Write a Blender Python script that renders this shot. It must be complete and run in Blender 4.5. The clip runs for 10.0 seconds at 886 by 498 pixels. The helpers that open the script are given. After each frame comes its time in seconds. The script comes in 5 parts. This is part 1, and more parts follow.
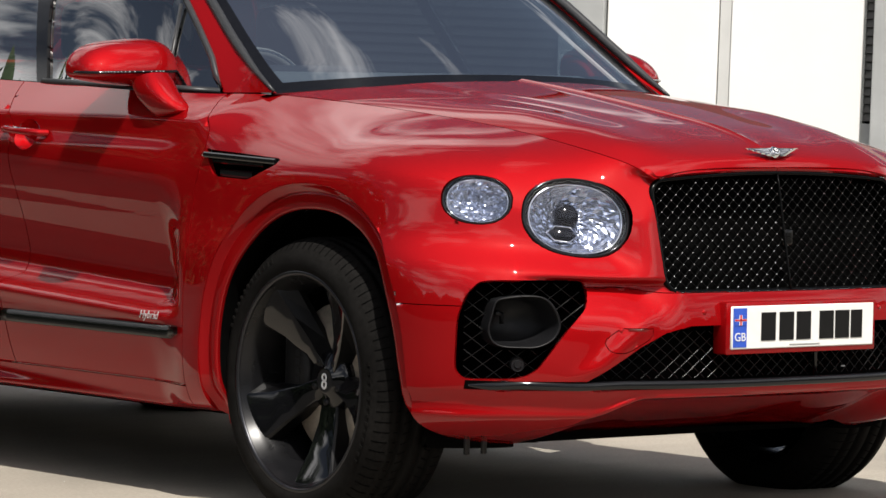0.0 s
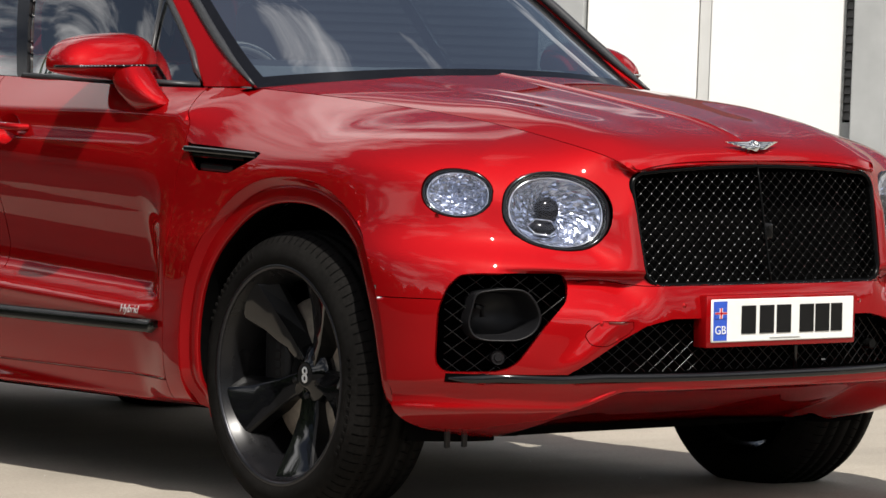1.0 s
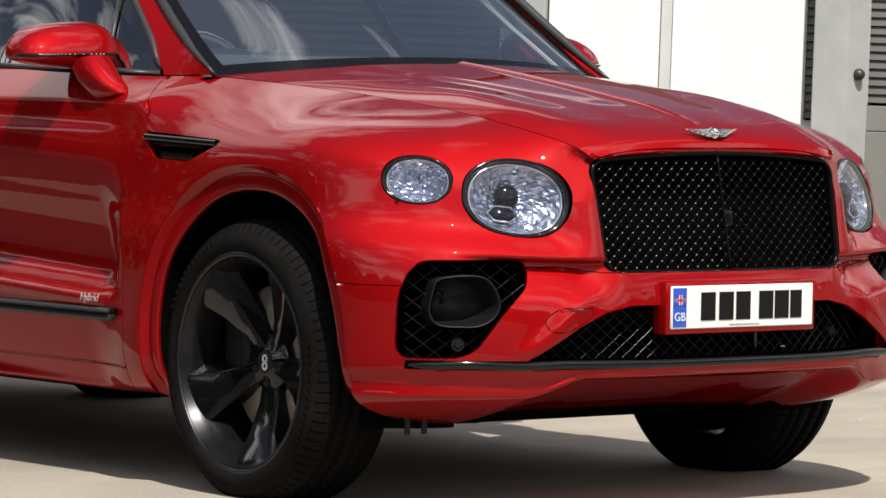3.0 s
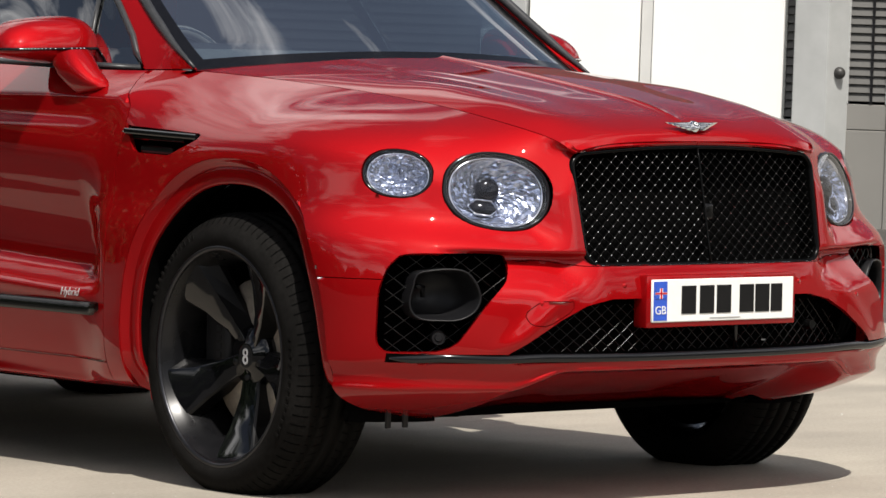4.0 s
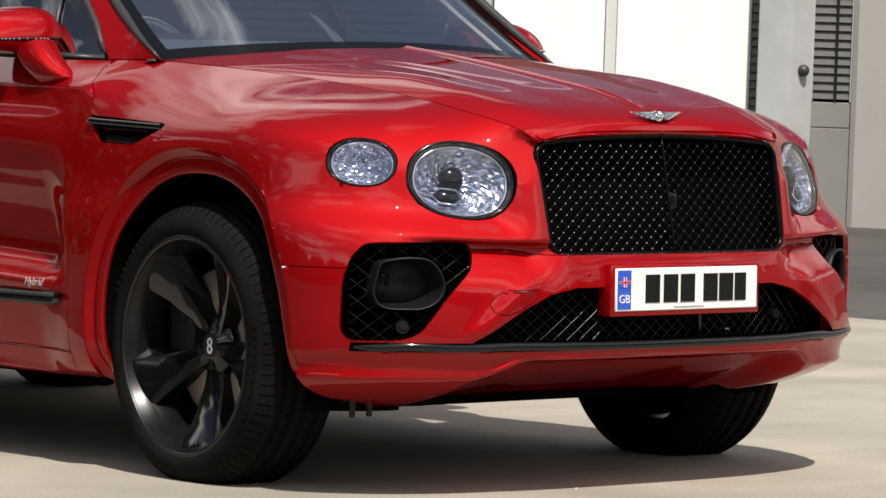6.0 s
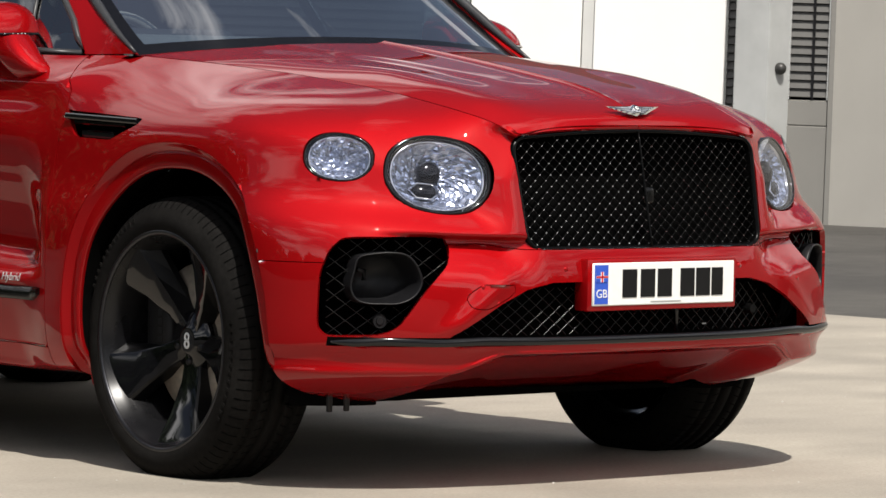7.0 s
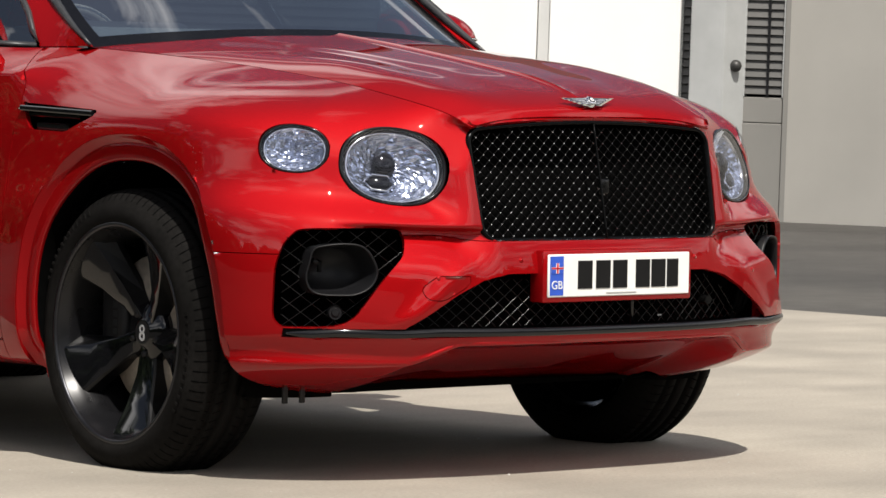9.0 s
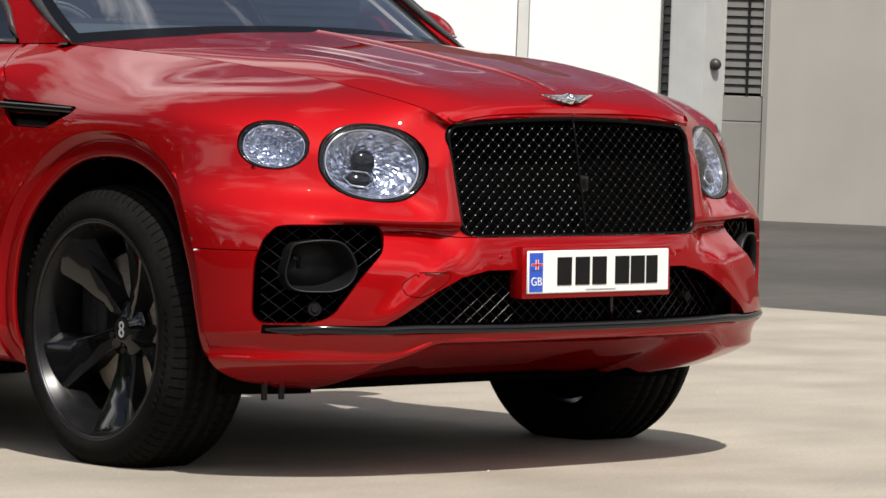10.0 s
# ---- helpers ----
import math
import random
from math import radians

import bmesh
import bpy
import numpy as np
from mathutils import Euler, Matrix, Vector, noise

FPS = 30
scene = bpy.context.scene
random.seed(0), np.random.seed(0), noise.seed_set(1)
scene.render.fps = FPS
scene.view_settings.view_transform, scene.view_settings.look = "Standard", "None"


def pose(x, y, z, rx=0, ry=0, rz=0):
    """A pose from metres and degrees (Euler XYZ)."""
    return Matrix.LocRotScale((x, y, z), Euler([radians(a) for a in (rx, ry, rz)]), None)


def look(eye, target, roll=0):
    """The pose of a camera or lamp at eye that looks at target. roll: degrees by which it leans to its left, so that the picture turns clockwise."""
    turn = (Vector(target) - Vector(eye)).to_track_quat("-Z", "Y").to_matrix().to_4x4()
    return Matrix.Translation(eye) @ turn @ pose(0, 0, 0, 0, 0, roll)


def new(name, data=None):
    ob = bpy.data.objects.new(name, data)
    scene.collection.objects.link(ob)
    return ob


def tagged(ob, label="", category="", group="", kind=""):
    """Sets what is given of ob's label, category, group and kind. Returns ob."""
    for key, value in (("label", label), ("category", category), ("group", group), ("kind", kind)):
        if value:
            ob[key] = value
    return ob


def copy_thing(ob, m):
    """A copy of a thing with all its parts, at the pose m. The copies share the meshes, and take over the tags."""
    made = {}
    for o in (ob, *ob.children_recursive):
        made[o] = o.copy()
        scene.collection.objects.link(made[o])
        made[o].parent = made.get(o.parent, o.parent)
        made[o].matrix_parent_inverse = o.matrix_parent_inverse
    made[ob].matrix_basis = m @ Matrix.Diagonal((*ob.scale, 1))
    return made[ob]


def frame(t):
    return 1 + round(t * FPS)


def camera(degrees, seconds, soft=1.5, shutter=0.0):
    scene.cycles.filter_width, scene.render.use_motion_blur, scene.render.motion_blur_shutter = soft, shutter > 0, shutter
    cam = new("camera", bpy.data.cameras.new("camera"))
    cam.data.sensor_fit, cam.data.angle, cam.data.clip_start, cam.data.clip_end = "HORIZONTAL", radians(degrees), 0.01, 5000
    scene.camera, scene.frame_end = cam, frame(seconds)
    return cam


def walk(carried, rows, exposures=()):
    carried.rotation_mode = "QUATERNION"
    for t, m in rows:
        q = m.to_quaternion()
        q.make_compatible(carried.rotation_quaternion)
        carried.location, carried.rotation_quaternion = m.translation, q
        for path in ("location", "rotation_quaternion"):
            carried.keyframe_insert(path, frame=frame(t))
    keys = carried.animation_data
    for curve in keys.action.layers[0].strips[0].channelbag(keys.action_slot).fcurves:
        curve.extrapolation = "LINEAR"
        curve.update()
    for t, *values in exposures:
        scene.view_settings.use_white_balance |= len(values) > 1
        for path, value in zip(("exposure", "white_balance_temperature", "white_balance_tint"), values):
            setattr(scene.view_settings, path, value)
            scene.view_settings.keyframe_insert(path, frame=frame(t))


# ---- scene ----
cam = camera(11.735, 10.0)
# seconds, eye x y z, yaw, pitch, roll: a long lens on a crane that sinks slowly and pans right
ROWS = [
    (0.0, -7.9388, -9.0635, 1.2635, -39.430, -2.591, -1.112),
    (0.5, -7.9376, -9.0624, 1.2521, -39.553, -2.571, -1.085),
    (1.0, -7.9422, -9.0669, 1.2415, -39.696, -2.561, -1.099),
    (1.5, -7.9447, -9.0694, 1.2295, -39.824, -2.537, -1.071),
    (2.0, -7.9399, -9.0723, 1.2146, -39.937, -2.509, -1.061),
    (2.5, -7.9416, -9.0770, 1.2051, -40.059, -2.498, -1.064),
    (4.0, -7.9425, -9.0812, 1.1761, -40.452, -2.468, -1.028),
    (4.5, -7.9406, -9.0828, 1.1653, -40.554, -2.450, -1.017),
    (5.0, -7.9418, -9.0822, 1.1569, -40.683, -2.443, -1.026),
    (5.5, -7.9442, -9.0860, 1.1482, -40.794, -2.430, -1.012),
    (7.0, -7.9490, -9.0924, 1.1286, -41.226, -2.426, -1.023),
    (7.5, -7.9494, -9.0957, 1.1207, -41.376, -2.415, -1.000),
    (8.0, -7.9511, -9.0954, 1.1155, -41.529, -2.411, -0.998),
    (8.5, -7.9496, -9.0977, 1.1094, -41.674, -2.408, -0.986),
    (9.0, -7.9465, -9.0925, 1.1040, -41.814, -2.404, -0.978),
    (9.5, -7.9476, -9.0974, 1.0995, -41.946, -2.401, -0.980),
    (10.0, -7.9473, -9.0951, 1.0958, -42.082, -2.404, -0.991),
]
walk(cam, [(t, pose(x, y, z, 90 + pitch, roll, yaw)) for t, x, y, z, yaw, pitch, roll in ROWS])

# ---- world, sun, exposure ----
SUN = Vector((-0.26, -0.58, 1.0)).normalized()
world = bpy.data.worlds.new("sky")
scene.world = world
world.use_nodes = True
wn, wl = world.node_tree.nodes, world.node_tree.links
sky = wn.new("ShaderNodeTexSky")
sky.sky_type, sky.sun_disc = "NISHITA", False
sky.sun_elevation = math.asin(SUN.z)
sky.sun_rotation = math.atan2(SUN.x, SUN.y)
sky.air_density, sky.dust_density = 1.0, 3.0
wcoord = wn.new("ShaderNodeTexCoord")
wsep, wadd, wdiv = wn.new("ShaderNodeSeparateXYZ"), wn.new("ShaderNodeMath"), wn.new("ShaderNodeVectorMath")
wadd.operation, wdiv.operation = "ADD", "DIVIDE"               # a flat layer of cloud, drawn together towards the horizon
wadd.inputs[1].default_value = 0.16
wcomb = wn.new("ShaderNodeCombineXYZ")
wnoise = wn.new("ShaderNodeTexNoise")
wnoise.inputs["Scale"].default_value, wnoise.inputs["Detail"].default_value = 1.4, 8.0
wnoise.inputs["Roughness"].default_value = 0.58
wramp = wn.new("ShaderNodeValToRGB")
wramp.color_ramp.elements[0].position, wramp.color_ramp.elements[1].position = 0.50, 0.64
wmix = wn.new("ShaderNodeMixRGB")
wmix.inputs["Color2"].default_value = (33.0, 32.3, 31.8, 1)
wl.new(wcoord.outputs["Generated"], wsep.inputs[0])
wl.new(wsep.outputs["Z"], wadd.inputs[0])
wl.new(wadd.outputs[0], wcomb.inputs["X"]), wl.new(wadd.outputs[0], wcomb.inputs["Y"])
wcomb.inputs["Z"].default_value = 1.0
wl.new(wcoord.outputs["Generated"], wdiv.inputs[0]), wl.new(wcomb.outputs[0], wdiv.inputs[1])
wl.new(wdiv.outputs[0], wnoise.inputs["Vector"])
whor, wsum = wn.new("ShaderNodeMapRange"), wn.new("ShaderNodeMath")     # cumulus stands denser towards the horizon
whor.interpolation_type, wsum.operation = "SMOOTHSTEP", "ADD"
whor.inputs["From Min"].default_value, whor.inputs["From Max"].default_value, whor.inputs["To Min"].default_value, whor.inputs["To Max"].default_value = 0.06, 0.36, 0.13, 0.0
wl.new(wsep.outputs["Z"], whor.inputs["Value"])
wl.new(wnoise.outputs["Fac"], wsum.inputs[0]), wl.new(whor.outputs[0], wsum.inputs[1])
wl.new(wsum.outputs[0], wramp.inputs["Fac"])
wveil = wn.new("ShaderNodeMath")                               # thin high haze over all of it
wveil.operation = "MAXIMUM"
wveil.inputs[1].default_value = 0.02
wl.new(wramp.outputs["Color"], wveil.inputs[0]), wl.new(wveil.outputs[0], wmix.inputs["Fac"])
wl.new(sky.outputs["Color"], wmix.inputs["Color1"])
wl.new(wmix.outputs["Color"], wn["Background"].inputs["Color"])
wn["Background"].inputs["Strength"].default_value = 0.053
sun = new("sun", bpy.data.lights.new("sun", "SUN"))
sun.data.energy, sun.data.angle, sun.data.color = 5.0, radians(0.6), (1.0, 0.95, 0.88)
sun.matrix_world = look(SUN * 30, (0, 0, 0))
scene.view_settings.exposure = 0.15

# ---- materials ----
def mat(name, color, rough=0.5, metal=0.0, vary=0.0, scale=20.0, bump=0.0, bump_scale=200.0, coat=0.0, coat_rough=0.02, spec=0.5, stain=0.0, stain_scale=1.5):
    m = bpy.data.materials.new(name)
    m.use_nodes = True
    n, l = m.node_tree.nodes, m.node_tree.links
    b = n["Principled BSDF"]
    b.inputs["Base Color"].default_value = (*color, 1)
    b.inputs["Roughness"].default_value, b.inputs["Metallic"].default_value = rough, metal
    b.inputs["Coat Weight"].default_value, b.inputs["Coat Roughness"].default_value = coat, coat_rough
    b.inputs["Specular IOR Level"].default_value = spec
    co = n.new("ShaderNodeTexCoord")
    if vary or stain:
        a, c = n.new("ShaderNodeTexNoise"), n.new("ShaderNodeTexNoise")
        a.inputs["Scale"].default_value, a.inputs["Detail"].default_value = scale, 6
        c.inputs["Scale"].default_value, c.inputs["Detail"].default_value = stain_scale, 5
        l.new(co.outputs["Object"], a.inputs["Vector"]), l.new(co.outputs["Object"], c.inputs["Vector"])
        ra, rc = n.new("ShaderNodeMapRange"), n.new("ShaderNodeMapRange")
        ra.inputs["From Min"].default_value, ra.inputs["From Max"].default_value = 0.3, 0.7
        ra.inputs["To Min"].default_value, ra.inputs["To Max"].default_value = 1 - vary, 1 + vary
        rc.inputs["From Min"].default_value, rc.inputs["From Max"].default_value = 0.35, 0.65
        rc.inputs["To Min"].default_value, rc.inputs["To Max"].default_value = 1 - stain, 1 + stain * 0.5
        l.new(a.outputs["Fac"], ra.inputs["Value"]), l.new(c.outputs["Fac"], rc.inputs["Value"])
        mu = n.new("ShaderNodeMath")
        mu.operation = "MULTIPLY"
        l.new(ra.outputs[0], mu.inputs[0]), l.new(rc.outputs[0], mu.inputs[1])
        vm = n.new("ShaderNodeVectorMath")
        vm.operation = "SCALE"
        vm.inputs[0].default_value = color
        l.new(mu.outputs[0], vm.inputs["Scale"]), l.new(vm.outputs[0], b.inputs["Base Color"])
        rr = n.new("ShaderNodeMath")
        rr.operation = "MULTIPLY"
        rr.inputs[1].default_value = rough
        l.new(rc.outputs[0], rr.inputs[0]), l.new(rr.outputs[0], b.inputs["Roughness"])
    if bump:
        t, bp = n.new("ShaderNodeTexNoise"), n.new("ShaderNodeBump")
        t.inputs["Scale"].default_value, t.inputs["Detail"].default_value = bump_scale, 4
        bp.inputs["Strength"].default_value, bp.inputs["Distance"].default_value = bump, 0.004
        l.new(co.outputs["Object"], t.inputs["Vector"]), l.new(t.outputs["Fac"], bp.inputs["Height"])
        l.new(bp.outputs["Normal"], b.inputs["Normal"])
    return m


def glass(name, tint, rough=0.0, base=0.05):
    """A thin pane: clear tint, with a mirror gloss that grows towards a grazing view, alike from both sides."""
    m = bpy.data.materials.new(name)
    m.use_nodes = True
    n, l = m.node_tree.nodes, m.node_tree.links
    n.remove(n["Principled BSDF"])
    tr, gl, mx, lw = n.new("ShaderNodeBsdfTransparent"), n.new("ShaderNodeBsdfGlossy"), n.new("ShaderNodeMixShader"), n.new("ShaderNodeLayerWeight")
    pw, rg = n.new("ShaderNodeMath"), n.new("ShaderNodeMapRange")
    tr.inputs["Color"].default_value = (*tint, 1)
    gl.inputs["Roughness"].default_value = rough
    lw.inputs["Blend"].default_value = 0.5
    pw.operation, pw.inputs[1].default_value = "POWER", 4.0
    rg.inputs["To Min"].default_value, rg.inputs["To Max"].default_value = base, 1.0
    l.new(lw.outputs["Facing"], pw.inputs[0]), l.new(pw.outputs[0], rg.inputs["Value"]), l.new(rg.outputs[0], mx.inputs[0])
    l.new(tr.outputs[0], mx.inputs[1]), l.new(gl.outputs[0], mx.inputs[2])
    l.new(mx.outputs[0], n["Material Output"].inputs["Surface"])
    return m


def lacquer(name, flake, ground, share, rough):
    """Metallic paint: aligned flakes over a solid ground, under clear lacquer."""
    m = bpy.data.materials.new(name)
    m.use_nodes = True
    n, l = m.node_tree.nodes, m.node_tree.links
    n.remove(n["Principled BSDF"])
    df, fl, ct = n.new("ShaderNodeBsdfDiffuse"), n.new("ShaderNodeBsdfAnisotropic"), n.new("ShaderNodeBsdfAnisotropic")
    fl.distribution, ct.distribution = "BECKMANN", "GGX"
    fl.inputs["Roughness"].default_value, ct.inputs["Roughness"].default_value = rough, 0.012
    df.inputs["Color"].default_value = (*ground, 1)
    co, noise, vm, rng = n.new("ShaderNodeTexCoord"), n.new("ShaderNodeTexNoise"), n.new("ShaderNodeVectorMath"), n.new("ShaderNodeMapRange")
    noise.inputs["Scale"].default_value, noise.inputs["Detail"].default_value = 900, 3
    rng.inputs["From Min"].default_value, rng.inputs["From Max"].default_value, rng.inputs["To Min"].default_value, rng.inputs["To Max"].default_value = 0.3, 0.7, 0.9, 1.1
    vm.operation, vm.inputs[0].default_value = "SCALE", flake
    l.new(co.outputs["Object"], noise.inputs["Vector"]), l.new(noise.outputs["Fac"], rng.inputs["Value"])
    l.new(rng.outputs[0], vm.inputs["Scale"]), l.new(vm.outputs[0], fl.inputs["Color"])
    ct.inputs["Color"].default_value = (1, 1, 1, 1)
    a, b, fr = n.new("ShaderNodeMixShader"), n.new("ShaderNodeMixShader"), n.new("ShaderNodeFresnel")
    fr.inputs["IOR"].default_value = 1.36
    a.inputs[0].default_value = share
    l.new(df.outputs[0], a.inputs[1]), l.new(fl.outputs[0], a.inputs[2])
    l.new(fr.outputs[0], b.inputs[0]), l.new(a.outputs[0], b.inputs[1]), l.new(ct.outputs[0], b.inputs[2])
    l.new(b.outputs[0], n["Material Output"].inputs["Surface"])
    return m


PAINT = lacquer("red_metallic_paint", (0.36, 0.0045, 0.0070), (0.275, 0.0028, 0.0042), 0.46, 0.64)
GLOSS = mat("gloss_black_plastic", (0.005, 0.005, 0.006), 0.10, vary=0.2, scale=40, spec=0.45)
SATIN = mat("satin_black_plastic", (0.007, 0.007, 0.008), 0.42, vary=0.15, scale=60, spec=0.3)
DARK = mat("dark_plastic_liner", (0.003, 0.003, 0.003), 0.9, vary=0.2, scale=30, spec=0.0)
# pale metal of the door script and of the grille's put-in glints
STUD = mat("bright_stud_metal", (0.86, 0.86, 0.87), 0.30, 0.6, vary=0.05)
RUBBER = mat("tyre_rubber", (0.010, 0.0095, 0.009), 0.7, vary=0.18, scale=70, bump=0.15, bump_scale=500, stain=0.3, stain_scale=6, spec=0.02)
WHEEL = mat("gloss_black_alloy", (0.004, 0.004, 0.005), 0.06, vary=0.15, scale=30, spec=0.5)
DUSTY = mat("dusty_black_alloy", (0.007, 0.007, 0.008), 0.30, 0.1, vary=0.2, scale=25, spec=0.36, stain=0.25, stain_scale=8)
FLANK = mat("dull_black_alloy", (0.004, 0.004, 0.0045), 0.42, vary=0.2, scale=25, spec=0.28, stain=0.2, stain_scale=8)
KNOB = mat("dark_lock_metal", (0.045, 0.044, 0.042), 0.45, 0.3, vary=0.15, scale=30)
MACHINED = mat("dark_machined_alloy", (0.05, 0.05, 0.055), 0.32, 0.9, vary=0.1, scale=60)
NET = mat("black_mesh_lacquer", (0.003, 0.003, 0.003), 0.24, vary=0.2, scale=60, spec=0.3)
MESH = mat("gloss_black_mesh", (0.0012, 0.0012, 0.0012), 0.23, vary=0.2, scale=60, spec=0.11)
CHROME = mat("bright_chrome", (0.75, 0.76, 0.78), 0.08, 1.0, vary=0.05, scale=40)
STEEL = mat("brake_steel", (0.46, 0.40, 0.33), 0.5, 0.6, vary=0.2, scale=50)
LAMP = mat("faceted_lamp_reflector", (0.46, 0.50, 0.60), 0.16, 0.9, vary=0.3, scale=60)
WHITE = mat("white_reflective_plate", (0.80, 0.80, 0.77), 0.35, vary=0.03, scale=50)
BLUE = mat("blue_plate_band", (0.03, 0.09, 0.50), 0.4, vary=0.05)
INK = mat("black_ink", (0.008, 0.008, 0.008), 0.6, vary=0.1, spec=0.15)
REDINK = mat("red_ink", (0.55, 0.02, 0.03), 0.4, vary=0.1)
PALE = mat("white_enamel", (0.75, 0.75, 0.75), 0.3, vary=0.05)
CREAM = mat("cream_leather", (0.34, 0.33, 0.31), 0.5, vary=0.1, bump=0.2, bump_scale=300)
TRIM = mat("satin_grey_black_trim", (0.030, 0.031, 0.033), 0.38, vary=0.15, scale=60, spec=0.5)
DASH = mat("grey_blue_leather", (0.16, 0.18, 0.19), 0.6, vary=0.1, bump=0.2, bump_scale=300)
CABIN = mat("dark_cabin_trim", (0.03, 0.035, 0.045), 0.6, vary=0.2)
GLASS = glass("tinted_screen_glass", (0.55, 0.68, 0.76), base=0.66)
SIDEGLASS = glass("tinted_side_glass", (0.30, 0.35, 0.38), base=0.30)
LENS = glass("clear_lamp_lens", (0.92, 0.94, 1.0), base=0.04)
CONCRETE = mat("pale_concrete_paving", (0.335, 0.302, 0.250), 0.85, vary=0.10, scale=80.0, bump=0.5, bump_scale=90, stain=0.16, stain_scale=1.3)
cn, cl = CONCRETE.node_tree.nodes, CONCRETE.node_tree.links
cspeck, cstreak = cn.new("ShaderNodeTexVoronoi"), cn.new("ShaderNodeTexNoise")
cspeck.inputs["Scale"].default_value = 55.0
cstreak.inputs["Scale"].default_value, cstreak.inputs["Detail"].default_value = 3.0, 8.0
cmap, cco = cn.new("ShaderNodeMapping"), cn.new("ShaderNodeTexCoord")
cmap.inputs["Scale"].default_value, cmap.inputs["Rotation"].default_value = (0.7, 2.2, 1.0), (0, 0, radians(-42))
cl.new(cco.outputs["Object"], cspeck.inputs["Vector"]), cl.new(cco.outputs["Object"], cmap.inputs["Vector"]), cl.new(cmap.outputs[0], cstreak.inputs["Vector"])
cr1, cr2 = cn.new("ShaderNodeMapRange"), cn.new("ShaderNodeMapRange")
cr1.inputs["From Min"].default_value, cr1.inputs["From Max"].default_value, cr1.inputs["To Min"].default_value, cr1.inputs["To Max"].default_value = 0.04, 0.14, 0.62, 1.0
cr2.inputs["From Min"].default_value, cr2.inputs["From Max"].default_value, cr2.inputs["To Min"].default_value, cr2.inputs["To Max"].default_value = 0.35, 0.65, 0.965, 1.03
cl.new(cspeck.outputs["Distance"], cr1.inputs["Value"]), cl.new(cstreak.outputs["Fac"], cr2.inputs["Value"])
cmu, cvm = cn.new("ShaderNodeMath"), cn.new("ShaderNodeVectorMath")
cmu.operation, cvm.operation = "MULTIPLY", "SCALE"
cl.new(cr1.outputs[0], cmu.inputs[0]), cl.new(cr2.outputs[0], cmu.inputs[1])
cold = cn["Principled BSDF"].inputs["Base Color"].links[0].from_socket
cl.new(cold, cvm.inputs[0]), cl.new(cmu.outputs[0], cvm.inputs["Scale"]), cl.new(cvm.outputs[0], cn["Principled BSDF"].inputs["Base Color"])
ASPHALT = mat("worn_asphalt", (0.060, 0.056, 0.050), 0.85, vary=0.15, scale=6.0, bump=0.4, bump_scale=150, stain=0.42, stain_scale=0.30)
PLINTH = mat("grey_beige_plinth_paint", (0.215, 0.209, 0.193), 0.7, vary=0.04, scale=2.0, stain=0.06, stain_scale=0.6)
WALL = mat("painted_panel_wall", (0.485, 0.466, 0.425), 0.7, vary=0.04, scale=2.0, stain=0.05, stain_scale=0.4)
WHITEWALL = mat("white_enamelled_panel", (0.90, 0.90, 0.88), 0.45, vary=0.02, scale=2.0)
CLADDING = mat("grey_cladding", (0.07, 0.068, 0.064), 0.6, vary=0.06, scale=3, stain=0.08)
SEAM_PAINT = mat("light_grey_post_paint", (0.62, 0.62, 0.60), 0.5, vary=0.03, scale=6)
GREYMETAL = mat("grey_painted_metal", (0.40, 0.41, 0.405), 0.5, vary=0.05, scale=8, stain=0.06)
SLAT = mat("grey_louvre_blade", (0.085, 0.083, 0.078), 0.5, 0.0, vary=0.08, scale=12)
LEAF = mat("tree_foliage", (0.05, 0.085, 0.03), 0.7, vary=0.4, scale=3)
BARK = mat("tree_bark", (0.12, 0.09, 0.06), 0.9, vary=0.3, scale=10)

# ---- mesh tools ----
def mesh_of(name, verts, faces, material, smooth=True):
    me = bpy.data.meshes.new(name)
    me.from_pydata([tuple(v) for v in verts], [], [tuple(f) for f in faces])
    me.materials.append(material)
    if smooth:
        me.polygons.foreach_set("use_smooth", [True] * len(me.polygons))
    me.update()
    return me


def part(name, geo, material, parent, label="", smooth=True, angle=40.0):
    """One mesh object under a thing or a part; geo is a bmesh or (verts, faces)."""
    if isinstance(geo, bmesh.types.BMesh):
        bmesh.ops.recalc_face_normals(geo, faces=geo.faces)
        me = bpy.data.meshes.new(name)
        if smooth:
            for f in geo.faces:
                f.smooth = True
            for e in geo.edges:
                if len(e.link_faces) == 2 and e.calc_face_angle(0) > radians(angle):
                    e.smooth = False
        geo.to_mesh(me)
        geo.free()
        me.materials.append(material)
    else:
        me = mesh_of(name, geo[0], geo[1], material, smooth)
    ob = new(name, me)
    if parent:
        ob.parent = parent
    if label:
        tagged(ob, label)
    return ob


def solid(geo):
    """A bmesh of (verts, faces), its normals to be turned outwards."""
    bm = bmesh.new()
    vs = [bm.verts.new(v) for v in geo[0]]
    for f in geo[1]:
        bm.faces.new([vs[i] for i in f])
    bmesh.ops.remove_doubles(bm, verts=bm.verts, dist=1e-5)
    return bm


def thing(name, label, category, at=None, group="", kind=""):
    ob = new(name)
    ob.empty_display_size = 0.1
    if at:
        ob.matrix_basis = at
    return tagged(ob, label, category, group, kind)


